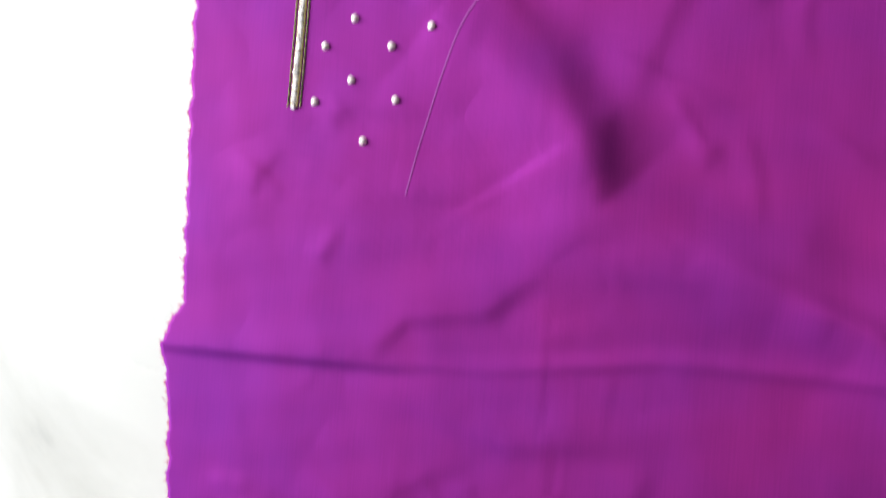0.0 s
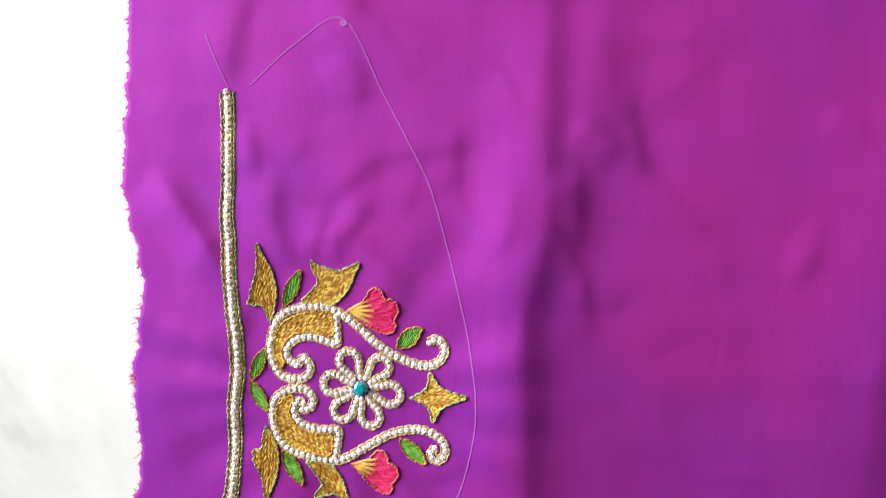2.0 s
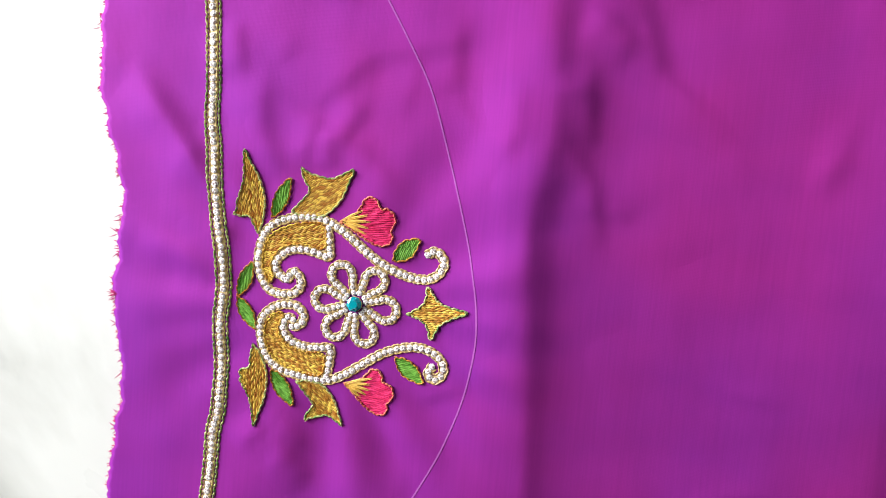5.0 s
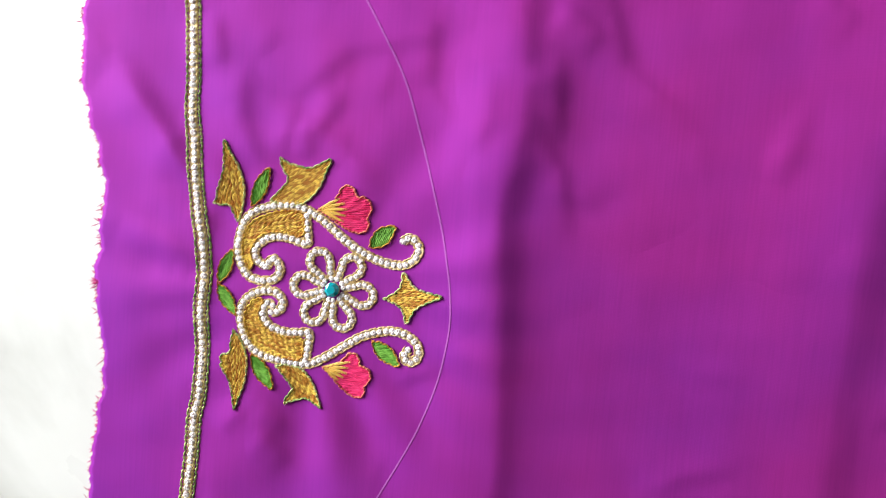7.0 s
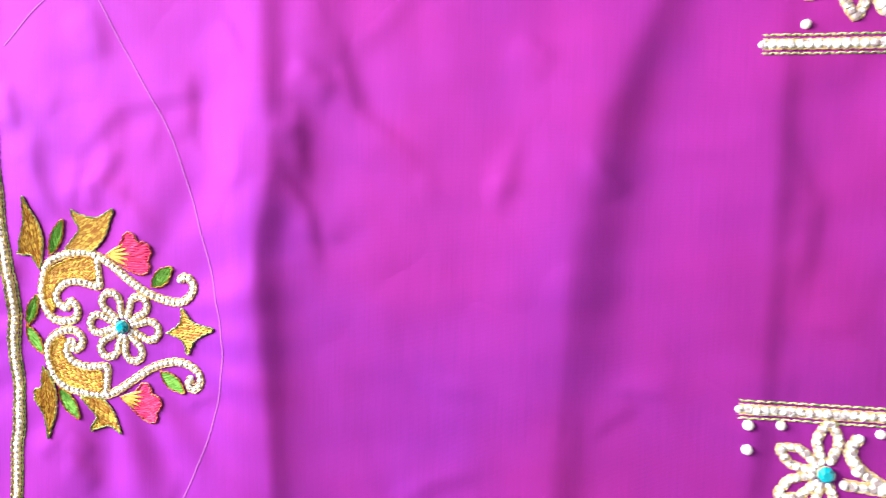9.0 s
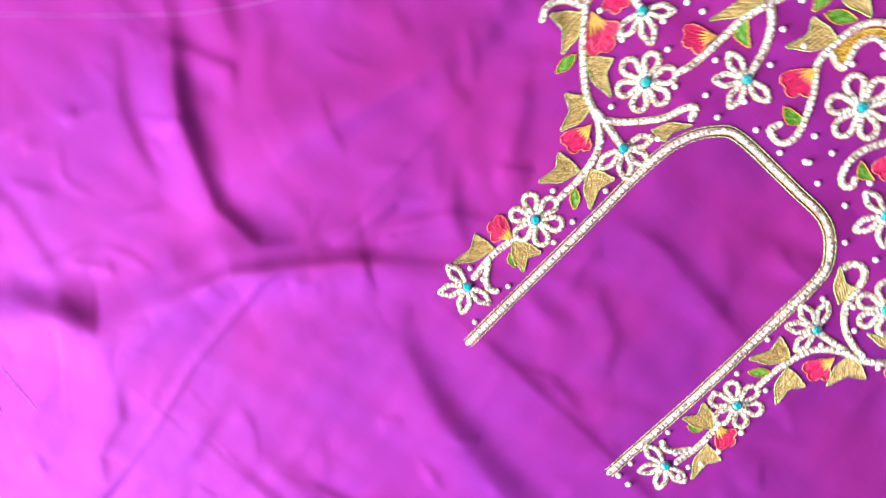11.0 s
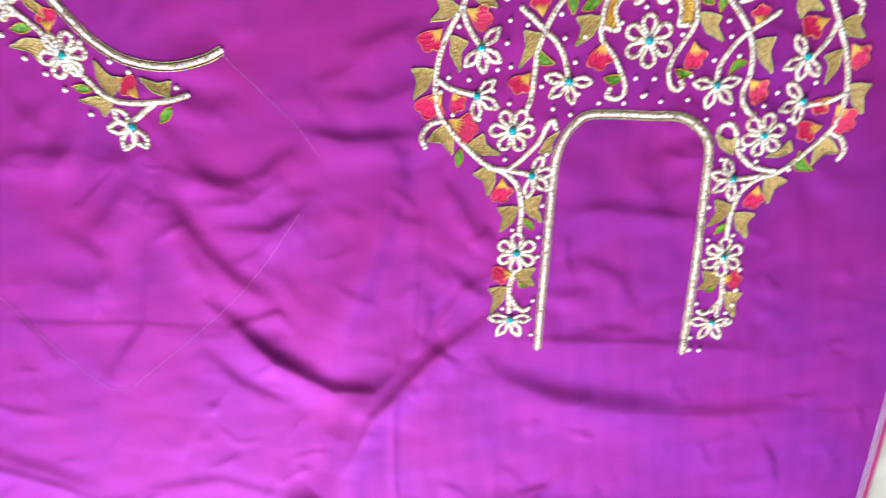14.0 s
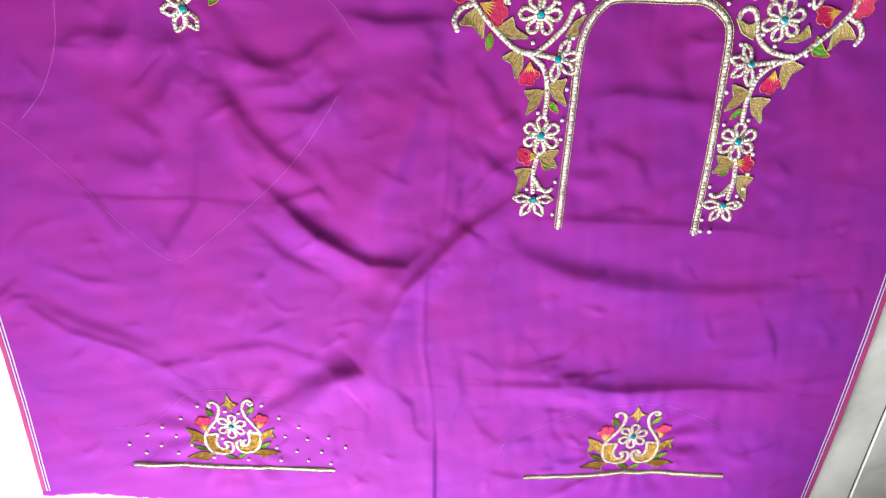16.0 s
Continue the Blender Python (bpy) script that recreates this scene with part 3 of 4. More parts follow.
def inside_spans(poly, s):
    """Where the line across = s lies inside a polygon of (along, across)."""
    cuts = []
    for (a0, c0), (a1, c1) in zip(poly, poly[1:] + poly[:1]):
        if (c0 <= s) != (c1 <= s):
            cuts.append(a0 + (s - c0) / (c1 - c0) * (a1 - a0))
    cuts.sort()
    return list(zip(cuts[::2], cuts[1::2]))


def stitched(name, poly, origin, angle, fill, outline, parent, label="", lay=0.0, pitch=0.0008, length=0.0032, edge=0.0012):
    """A stitched shape: threads laid side by side inside an outline of chain stitch. poly: local metres."""
    c, s = math.cos(angle), math.sin(angle)
    cl, sl = math.cos(lay), math.sin(lay)

    def out(a, b):
        return origin[0] + c * a - s * b, origin[1] + s * a + c * b

    bag = Bag()
    closed = smooth_line([*poly, poly[0]], 0.0015)[:-1]
    turned = [(cl * a + sl * b, -sl * a + cl * b) for a, b in closed]
    bed = Bag()
    lows = [b for _, b in turned]
    row = min(lows) + pitch / 2
    while row < max(lows):
        for a0, a1 in inside_spans(turned, row):
            n = max(1, round((a1 - a0) / 0.002))
            ends = [[out(cl * k - sl * (row + j), sl * k + cl * (row + j)) for k in np.linspace(a0, a1, n + 1)] for j in (-0.5 * pitch, 0.5 * pitch)]
            bed.add([(*p, 0.0003) for side in ends for p in side], [(k, k + 1, n + k + 2, n + k + 1) for k in range(n)])
            a = a0 - random.uniform(0, length * 0.5)
            while a < a1:
                e = a + length * random.uniform(0.8, 1.2)
                p, q = max(a, a0), min(e, a1)
                if q - p > 0.0004:
                    w = random.gauss(0, pitch * 0.30)
                    ends = [(cl * k - sl * (row + j), sl * k + cl * (row + j)) for k, j in ((p - 0.0004, w), (q + 0.0004, -w))]
                    bag.stitch(out(*ends[0]), out(*ends[1]), pitch * 1.25, 0.00045, 0.00045)
                a = e
        row += pitch
    ob = bed.part(name, GOLD_BED if fill is GOLD_FILL else fill, parent, label)
    tagged(bag.part("stitching", fill, ob), kind="stuff")
    rim = Bag()
    rope(rim, [out(*p) for p in [*closed, closed[0]]], edge, 0.0009, step=0.0019, lean=0.5, z=0.0006)
    rim.part("outline", outline, ob)
    return ob


def towards(base, tip):
    d = np.array(tip, float) - np.array(base, float)
    return math.hypot(*d), math.atan2(d[1], d[0])


def gold_leaf(base, one, two, parent):
    """A leaf that widens from its foot to two horns, antique gold with an olive outline."""
    size, angle = towards(base, ((one[0] + two[0]) / 2, (one[1] + two[1]) / 2))
    c, s = math.cos(angle), math.sin(angle)

    def local(p):
        dx, dy = p[0] - base[0], p[1] - base[1]
        return np.array((c * dx + s * dy, -s * dx + c * dy))

    p, q = local(one), local(two)
    if p[1] < q[1]:
        p, q = q, p
    notch = 0.39 * (p + q)
    far = max(np.hypot(*p), np.hypot(*q))
    sp, sq = size * (np.hypot(*p) / far) ** 2.5, size * (np.hypot(*q) / far) ** 2.5
    poly = [(0, 0), tuple(0.42 * p + (0, 0.20 * sp)), tuple(0.78 * p + (0, 0.09 * sp)), tuple(p), tuple(0.45 * p + 0.55 * notch), tuple(notch), tuple(0.45 * q + 0.55 * notch),
            tuple(q), tuple(0.78 * q - (0, 0.09 * sq)), tuple(0.42 * q - (0, 0.20 * sq))]
    return stitched("gold_leaf", poly, base, angle, PALE_GOLD, OLIVE, parent)


def hooked_leaf(base, tip, hook, parent, belly=0.2):
    """A long leaf with one thorn on its side, antique gold with an olive outline."""
    size, angle = towards(base, tip)
    c, s = math.cos(angle), math.sin(angle)
    dx, dy = hook[0] - base[0], hook[1] - base[1]
    a, b = (c * dx + s * dy) / size, (-s * dx + c * dy) / size
    k = 1 if b > 0 else -1
    unit = [(0, 0), (0.13, -0.6 * belly * k), (0.36, -belly * k), (0.64, -0.82 * belly * k), (0.85, -0.34 * belly * k), (1, 0), (0.82, 0.035 * k), (0.5 + 0.4 * a, 0.075 * k),
            (a + 0.09, 0.12 * k + 0.3 * b), (a + 0.04, 0.75 * b), (a, b), (a - 0.05, 0.62 * b), (a - 0.06, 0.25 * b), (0.45 * a, 0.04 * k)]
    return stitched("gold_leaf", [(size * p, size * q) for p, q in unit], base, angle, GOLD_FILL, OLIVE, parent)


def star_leaf(base, tip, parent):
    size, angle = towards(base, tip)
    poly = [(0, 0), (0.24 * size, 0.12 * size), (0.33 * size, 0.26 * size), (0.365 * size, 0.44 * size), (0.53 * size, 0.18 * size), (0.75 * size, 0.08 * size), (size, 0),
            (0.75 * size, -0.09 * size), (0.53 * size, -0.20 * size), (0.365 * size, -0.44 * size), (0.33 * size, -0.26 * size), (0.24 * size, -0.12 * size)]
    return stitched("gold_leaf", poly, base, angle, GOLD_FILL, OLIVE, parent)


def green_leaf(base, tip, parent, wide=0.38, bend=0.0):
    size, angle = towards(base, tip)
    poly = [(0, 0), (0.22 * size, (0.36 * wide + bend * 0.6) * size), (0.55 * size, (0.5 * wide + bend) * size), (0.82 * size, (0.28 * wide + bend * 0.5) * size),
            (size, 0), (0.80 * size, (-0.28 * wide + bend * 0.5) * size), (0.5 * size, (-0.5 * wide + bend) * size), (0.2 * size, (-0.34 * wide + bend * 0.6) * size)]
    return stitched("green_leaf", poly, base, angle, GREEN, ORANGE, parent, lay=0.5, length=0.007, pitch=0.0008, edge=0.0009)


def tulip(base, tip, parent, wide=1.0):
    """A fan-shaped pink bloom with yellow threads at its foot."""
    size, angle = towards(base, tip)
    w = size * wide * 0.88
    unit = [(0, 0), (0.20, 0.10), (0.36, 0.30), (0.46, 0.50), (0.60, 0.53), (0.70, 0.42), (0.74, 0.27), (0.86, 0.29), (0.98, 0.17), (1.0, -0.02), (0.92, -0.17),
            (0.96, -0.33), (0.86, -0.48), (0.66, -0.48), (0.40, -0.32), (0.2, -0.14)]
    poly = [(size * p, w * q) for p, q in unit]
    ob = stitched("tulip", poly, base, angle, PINK, PEACH, parent, pitch=0.00085, length=0.008)
    rays = Bag()
    c, s = math.cos(angle), math.sin(angle)
    for k in range(5):
        a = (k - 2) * 0.22
        r = size * random.uniform(0.45, 0.62)
        for lift in (0, 0.0006):
            p, q = (0.0, lift), (r * math.cos(a), r * math.sin(a) + lift)
            rays.stitch((base[0] + c * p[0] - s * p[1], base[1] + s * p[0] + c * p[1]), (base[0] + c * q[0] - s * q[1], base[1] + s * q[0] + c * q[1]), 0.0012, 0.0006, 0.0009)
    rays.part("stamen_thread", YELLOW, ob)
    return ob


def dome(bag, x, y, r, tall, z=0.0006, n=10):
    rings = [(1.0, 0.0), (0.92, 0.5), (0.6, 0.86), (0.25, 1.0)]
    v = [(x + r * k * math.cos(2 * math.pi * i / n), y + r * k * math.sin(2 * math.pi * i / n), z + tall * h) for k, h in rings for i in range(n)]
    f = [(a * n + i, a * n + (i + 1) % n, (a + 1) * n + (i + 1) % n, (a + 1) * n + i) for a in range(3) for i in range(n)]
    bag.add(v, [*f, tuple(range(3 * n, 4 * n))])


def flower(x, y, angles, radius, parent, pointed=False, single=False, pitch=0.0036, size=0.0038, wide=0.66):
    """Petals outlined in stones round a teal gem. x, y, radius in metres, angles in degrees."""
    heart = Bag()
    dome(heart, x, y, 0.0036, 0.0008)
    ob = heart.part("flower", GOLD_EDGE, parent, "flower of clear rhinestone petals round a teal gem")
    for deg in angles:
        a = math.radians(deg)
        c, s = math.cos(a), math.sin(a)
        r0, r1 = 0.0050, radius * random.uniform(0.95, 1.03)
        size_p = r1 - r0
        w = size_p * wide * 0.5
        if pointed:
            half = [(0, 0.0016), (0.3, 0.72), (0.55, 0.9), (0.8, 0.5), (1.0, 0.0)]
        else:
            half = [(0, 0.0016), (0.28, 0.62), (0.58, 1.0), (0.86, 0.82), (1.0, 0.0)]
        loop = [(r0 + size_p * t, h * w if h != 0.0016 else h) for t, h in half] + [(r0 + size_p * t, -h * w if h != 0.0016 else -h) for t, h in half[-2::-1]]
        line = [(x + c * p - s * q, y + s * p + c * q) for p, q in loop]
        chain(line, ob, "petal", pitch=pitch, size=size, single=single)
    gem = Bag()
    v, f = stone_shape(0.3, 0.0072, 0.30)
    gem.add([(x + p, y + q, 0.0016 + r) for p, q, r in v], f)
    gem.part("gem", GEM, ob, "faceted teal glass gem")
    return ob


def bead(x, y, parent, r=0.0024):
    bag = Bag()
    dome(bag, x, y, r, r * 0.75, 0.0001, 8)
    return bag.part("bead", BEAD, parent, smooth=True)


def mm(points, dx=0.0, dy=0.0, flip=1):
    return [((dx + flip * x) / 1000, (dy + y) / 1000) for x, y in points]


def border(points, name, label, single=False, pitch=0.0037, size=0.0041):
    """A straight or bent edging: stones between gold cords and olive cords."""
    line = smooth_line(points, 0.002)
    ob = chain(points, silk, name, label, pitch=pitch, size=size, single=single)
    for side in (1, -1):
        cord = Bag()
        rope(cord, beside(line, side * size * (1.04 if single else 0.92)), 0.0014 if single else 0.0012, 0.0008, step=0.0022, lean=0.45)
        cord.part("cord", CORD if single else OLIVE, ob, "olive green twisted cord")
    return ob


# ---- sleeve motifs ----
# the two scrolls, mm from the motif's axis and from the border line
SCROLL_A = [(-8.0, 37.6), (-12.5, 40.8), (-8.9, 44.9), (-3.5, 43.1), (-1.4, 37.0), (-2.9, 29.1), (-9.8, 24.2), (-17.6, 22.6), (-26.9, 24.2), (-33.3, 29.2), (-36.9, 37.2), (-38.3, 45.8),
            (-37.2, 54.4), (-32.9, 63.5), (-26.0, 72.8), (-20.1, 81.6), (-16.6, 89.7), (-14.6, 98.0), (-15.0, 104.7), (-18.2, 109.2), (-22.6, 110.9), (-26.4, 108.8), (-27.6, 105.2), (-25.9, 103.0)]
SCROLL_A_INNER = [(-33.7, 55.8), (-27.1, 56.8), (-21.5, 57.7), (-20.7, 56.7), (-22.2, 51.0), (-23.2, 45.0), (-22.4, 38.8), (-19.4, 34.1), (-15.0, 31.3), (-10.7, 33.3), (-8.9, 36.4)]
SCROLL_A_FILL = [(-12.6, 25.4), (-20.4, 25.2), (-28.1, 28.5), (-33.1, 36.1), (-35.5, 45.4), (-34.6, 54.1), (-24.4, 54.6), (-25.4, 45.3), (-24.4, 37.3), (-20.8, 32.0), (-15.0, 29.1), (-9.7, 30.9), (-6.4, 29.5)]
SCROLL_B = [(13.4, 41.8), (11.9, 45.8), (7.6, 47.2), (3.5, 43.3), (3.4, 36.5), (6.1, 30.6), (11.0, 26.8), (16.9, 26.4), (24.2, 28.0), (30.4, 32.0), (34.2, 38.1), (35.8, 46.2), (36.5, 53.8),
            (36.8, 59.8), (34.5, 65.8), (30.3, 72.2), (25.9, 78.5), (21.2, 85.5), (18.1, 92.8), (16.4, 101.2), (17.6, 108.0), (20.9, 112.9), (25.3, 114.5), (29.1, 112.7), (30.0, 109.5), (27.7, 107.3), (24.4, 109.1)]
SCROLL_B_INNER = [(34.9, 60.0), (28.3, 60.8), (22.0, 61.2), (21.1, 60.0), (22.0, 54.2), (21.9, 48.2), (20.4, 42.6), (16.9, 38.8), (12.8, 37.4), (9.2, 39.1), (9.9, 42.4)]
SCROLL_B_FILL = [(13.5, 28.9), (19.5, 29.0), (26.9, 32.0), (31.5, 37.9), (33.7, 46.3), (34.5, 57.2), (24.7, 57.9), (24.4, 48.9), (22.2, 41.1), (17.9, 36.4), (13.0, 35.5), (7.5, 37.6), (8.0, 32.7)]


NECK_SCROLL = [(-17, 347), (-12, 349), (-9.3, 356), (-19.3, 362.9), (-32.4, 360.4), (-42.4, 349), (-45.4, 330.4), (-43.4, 314.7), (-30.7, 300), (-19, 279.6), (-17.2, 268.8), (-22.9, 262.7),
               (-33.2, 264.4), (-31.6, 271.7)]
NECK_SCROLL_INNER = [(-17.4, 352), (-29.7, 350.4), (-34.4, 339.4), (-29.5, 324.2), (-43, 325.4)]
NECK_SCROLL_FILL = [(-18, 358), (-30, 357), (-39, 347), (-42, 331), (-41, 326), (-32, 326), (-36, 340), (-30.5, 352)]


def scroll(outer, inner, filling, lay, single, turn, pitch, size):
    """One scroll: an outer and an inner row of stones with gold stitching between."""
    chain(lay(outer), silk, "stone_scroll", "scroll of clear rhinestones edged with gold thread", single=single, pitch=pitch, size=size)
    chain(lay(inner), silk, "stone_scroll", "inner scroll of clear rhinestones", single=single, pitch=pitch, size=size)
    fill = lay(filling)
    o = fill[0]
    stitched("gold_fill", [(p - o[0], q - o[1]) for p, q in fill], o, 0.0, GOLD_FILL, GOLD_FILL, silk, "antique gold stitched filling of the scroll", lay=turn)


def sleeve(dx, single):
    def at(x, y):
        return ((dx + x) / 1000, y / 1000)

    def lay(points):
        return [at(*p) for p in points]

    pitch, size = (0.0030, 0.0031) if single else (0.0034, 0.0036)
    scroll(SCROLL_A, SCROLL_A_INNER, SCROLL_A_FILL, lay, single, 2.0, pitch, size)
    scroll(SCROLL_B, SCROLL_B_INNER, SCROLL_B_FILL, lay, single, 1.2, pitch, size)
    flower(*at(-0.4, 71), [209, 143, 84, 22, -36, 267], 0.0196, silk, single=single, pitch=0.0026 if single else 0.003, size=0.0027 if single else 0.0032, wide=0.66)
    for base, tip, hook, belly in (((-28.5, 21.8), (-67.2, 12.6), (-36.9, 9.0), 0.15), ((-40.2, 37.5), (-61.4, 66.4), (-60.6, 40.7), 0.28),
                                   ((23.7, 23.2), (62.1, 26.6), (37.8, 16.8), 0.175), ((38.8, 45.8), (56.6, 69.4), (57.0, 50.7), 0.25)):
        hooked_leaf(at(*base), at(*tip), at(*hook), silk, belly)
    star_leaf(at(1.7, 95.7), at(-2.0, 123.4), silk)
    for base, tip, wide in (((-36.4, 28.5), (-55.6, 35.9), 0.34), ((-21.7, 87.2), (-32.6, 98.9), 0.5), ((1.8, 13.9), (-15.3, 20.5), 0.36), ((1.8, 13.9), (16.4, 24.1), 0.36),
                            ((34.2, 33.1), (50.6, 45.0), 0.36), ((22.1, 91.6), (32.7, 105.6), 0.42)):
        green_leaf(at(*base), at(*tip), silk, wide)
    tulip(at(-37.3, 61.4), at(-38.9, 86.9), silk, 0.95)
    tulip(at(37.0, 68.7), at(40.9, 92.0), silk, 0.95)


sleeve(684.4, True)
sleeve(141.4, False)
border(mm([(542.7, -8.8), (565.8, -6.5), (589.1, -5.2), (603.4, -5.1), (620.2, -2.3), (646.3, 0.8), (667.1, 5.0), (688.2, 6.9), (699.0, 6.0), (723.0, 7.8), (742.0, 7.4), (753.1, 5.5), (775.0, 5.2), (800, 4.0), (821.5, 3.5)]),
       "sleeve_border", "sleeve edging of rhinestones between green and gold cords", True, 0.0033, 0.0034)
border([(0.0, 0.0), (0.08, 0.0), (0.14, -0.002), (0.21, -0.002), (0.275, -0.0032)], "sleeve_border", "sleeve edging of rhinestones between green and gold cords")
SLEEVE_BEADS = [(100, 105), (74.5, 81.6), (48.5, 68.3), (25.5, 52), (64.2, 51.3), (-1.7, 35.3), (41.9, 34.7), (84.5, 38.1), (19.7, 20.9), (63.9, 22.3), (134.7, 95.9),
                (152.3, 93.6), (184.2, 106.8), (205.8, 87.8), (117.3, 68.6), (165.4, 65.3), (126.5, 50.3), (156.9, 48.3), (111.8, 15.8), (158.2, 13.2), (198.8, 34.7),
                (211.8, 55), (231.3, 73.3), (241.6, 51.6), (270.6, 56.1), (293, 38.9), (226.2, 29.3), (260, 29.8), (203.4, 13.6), (241.3, 13.2), (272.1, 9.1)]
for x, y in SLEEVE_BEADS:
    bead(x / 1000, y / 1000, silk)

# ---- back neck ----
NX, NY = 624.5, 374.5
VINES = [
    [(-161, 362), (-175, 334), (-187, 310), (-194, 282), (-193.6, 256), (-186.7, 238), (-167, 216), (-144.6, 197), (-125, 189), (-111, 175), (-105.7, 152), (-106, 128)],
    [(-109, 88), (-112, 65), (-110.4, 42)],
    [(-110, 58), (-103, 48), (-95.6, 44), (-89.8, 47)],
    [(-191.4, 346), (-190.8, 355), (-176, 362), (-160, 362.6), (-141, 357)],
    [(-171.4, 338.3), (-169.1, 327.4), (-163.7, 317.3), (-154.7, 305.7)],
    [(-192.9, 274), (-179.5, 266.7), (-159, 262)],
    [(-186.7, 238), (-200, 232), (-206.4, 221), (-202.5, 212)],
    [(-130.6, 192.9), (-116.6, 190.8), (-101, 188)],
]
VINES_LEFT = [
    [(-126, 190), (-111.7, 200.4), (-94, 220), (-87, 236), (-82, 240.6), (-78.7, 233.7)],
    [(-74.8, 357), (-88, 339), (-96.4, 320.5), (-101.8, 303), (-103, 283), (-105, 260), (-108.5, 249)],
    [(-74.8, 357), (-87, 351), (-101, 355), (-110, 362), (-115.7, 364), (-116.6, 358.8)],
    [(-119.7, 339.4), (-107.4, 330), (-96.4, 320.5), (-85, 311), (-76, 296), (-71, 278)],
]
VINES_RIGHT = [
    [(59.1, 363.5), (73.7, 348.7), (87.2, 333.2), (94.3, 320.2), (98.3, 305.7), (99.5, 288.8), (96.1, 275.3), (96.9, 264.1), (104.2, 254.4), (110.5, 251.3)],
    [(116.7, 344.3), (102.1, 333.8), (88.7, 324.1), (77.6, 311.4), (70.2, 296.6), (69, 284.1), (69.3, 278.6)],
    [(78.2, 351.5), (90, 355.4), (98.4, 361), (104.7, 364.8), (109.1, 362)],
    [(79.1, 234.4), (81, 239.6), (87.3, 242.8), (94.8, 238.1), (98.9, 226), (104, 213.8), (115.2, 204.2), (129.4, 199.4), (140.2, 198.4)],
]
for points, flip in [(v, 1) for v in VINES + VINES_LEFT + VINES_RIGHT] + [(v, -1) for v in VINES]:
    chain(mm(points, NX, NY, flip), silk, "stone_vine", "curving vine of clear rhinestones", pitch=0.0038, size=0.0045)
NECK_SCROLL_R = [(12, 350.1), (6.2, 349.1), (1.9, 355.6), (6.9, 363.6), (17.9, 365.5), (29.9, 360.9), (37.6, 351.7), (40.7, 339.9), (39.4, 328), (31.3, 313.5), (23.6, 298.7), (22.1, 286.3), (26, 275.7), (32.6, 272.3), (37.2, 276.3), (34, 281.3)]
NECK_SCROLL_R_INNER = [(7.3, 355.7), (15.5, 357.6), (22.2, 352), (25.9, 342.2), (25.4, 331.3), (27.1, 329.8), (40.5, 330.9)]
NECK_SCROLL_R_FILL = [(13.5, 361.8), (25, 360.4), (33.1, 351.7), (36.4, 342.3), (36.1, 333.3), (28.1, 333.2), (28.9, 342.2), (24.5, 353), (16.7, 359.5)]
scroll(NECK_SCROLL, NECK_SCROLL_INNER, NECK_SCROLL_FILL, lambda points: mm(points, NX, NY), False, 1.1, 0.0037, 0.0042)
scroll(NECK_SCROLL_R, NECK_SCROLL_R_INNER, NECK_SCROLL_R_FILL, lambda points: mm(points, NX, NY), False, 2.0, 0.0037, 0.0042)
FLOWERS_POINTED = [
    (-153.7, 304, (49, -33, -81, -130)), (-156, 261.3, (42, -28, -88)), (-70.8, 277, (170, 0, -74, -137)),
    (-98.7, 187.6, (62, 12, -38, -96)), (-109.3, 34, (176, 4, -58, -122)),
    (149.7, 306.7, (128, 212, 262, -50)), (154.5, 266.1, (136, 205, 262)), (69.3, 278, (176, 14, -106, -44)),
    (101, 189.5, (118, 168, 216, -85)), (106.2, 34.4, (178, 2, -58, -118)),
]
for x, y, angles in FLOWERS_POINTED:
    flower((NX + x) / 1000, (NY + y) / 1000, angles, 0.0222, silk, pointed=True, pitch=0.0031, size=0.0034, wide=0.54)
for x, y, r, turn in ((-120, 230, 0.0205, 0), (123.2, 233, 0.0205, 20), (-0.3, 315.6, 0.0228, 35), (-107.7, 107.6, 0.0200, 30), (106.1, 108.4, 0.0200, 30)):
    flower((NX + x) / 1000, (NY + y) / 1000, [turn + 60 * k for k in range(6)], r, silk, pitch=0.0032, size=0.0035)
# gold leaves: foot and tip, side of the spike
NECK_GOLD = [
    (-174, 337, -195, 345, -201, 325), (-182, 314, -166, 308, -172, 282), (-196, 283, -217, 283, -215, 256), (-185, 234, -201, 218, -176, 205),
    (-106, 161, -87, 168, -84, 140), (-109, 155, -130, 154, -126, 129), (-109, 83, -87, 92, -86, 72), (-115, 70, -133, 68, -130, 40), (-149, 360, -170, 372, -141, 375),
]
NECK_GOLD_LEFT = [
    (-163, 214, -148, 226, -130, 207), (-101, 318, -116, 320, -118, 287), (-163, 346, -138, 356, -141, 339), (-46, 334, -69, 333, -68, 308), (-93, 210, -75, 231, -81, 210),
    (-136, 196, -156, 187, -140, 166), (-78, 360, -47, 374, -42, 357),
]
NECK_GOLD_RIGHT = [(29.5, 363.3, 48.9, 375.8, 67.3, 370.9), (41.6, 340.9, 68.6, 317.2, 63.4, 338.2), (98.5, 319.3, 116.6, 322.3, 120.3, 290), (130.6, 360.3, 136.2, 338.8, 156.4, 347.4), (97.2, 213.2, 76.2, 232.8, 96.8, 229.2), (154.7, 218.5, 149.5, 229.1, 129.2, 212.4), (134.1, 193.9, 156, 188.6, 141.3, 165.1)]
for (x0, y0, x1, y1, x2, y2), flip in [(r, 1) for r in NECK_GOLD + NECK_GOLD_LEFT + NECK_GOLD_RIGHT] + [(r, -1) for r in NECK_GOLD]:
    gold_leaf(*mm([(x0, y0), (x1, y1), (x2, y2)], NX, NY, flip), silk)
NECK_TULIPS = [(-190, 319, -207, 301), (-188, 264, -206, 240), (-127.3, 184, -126, 160)]
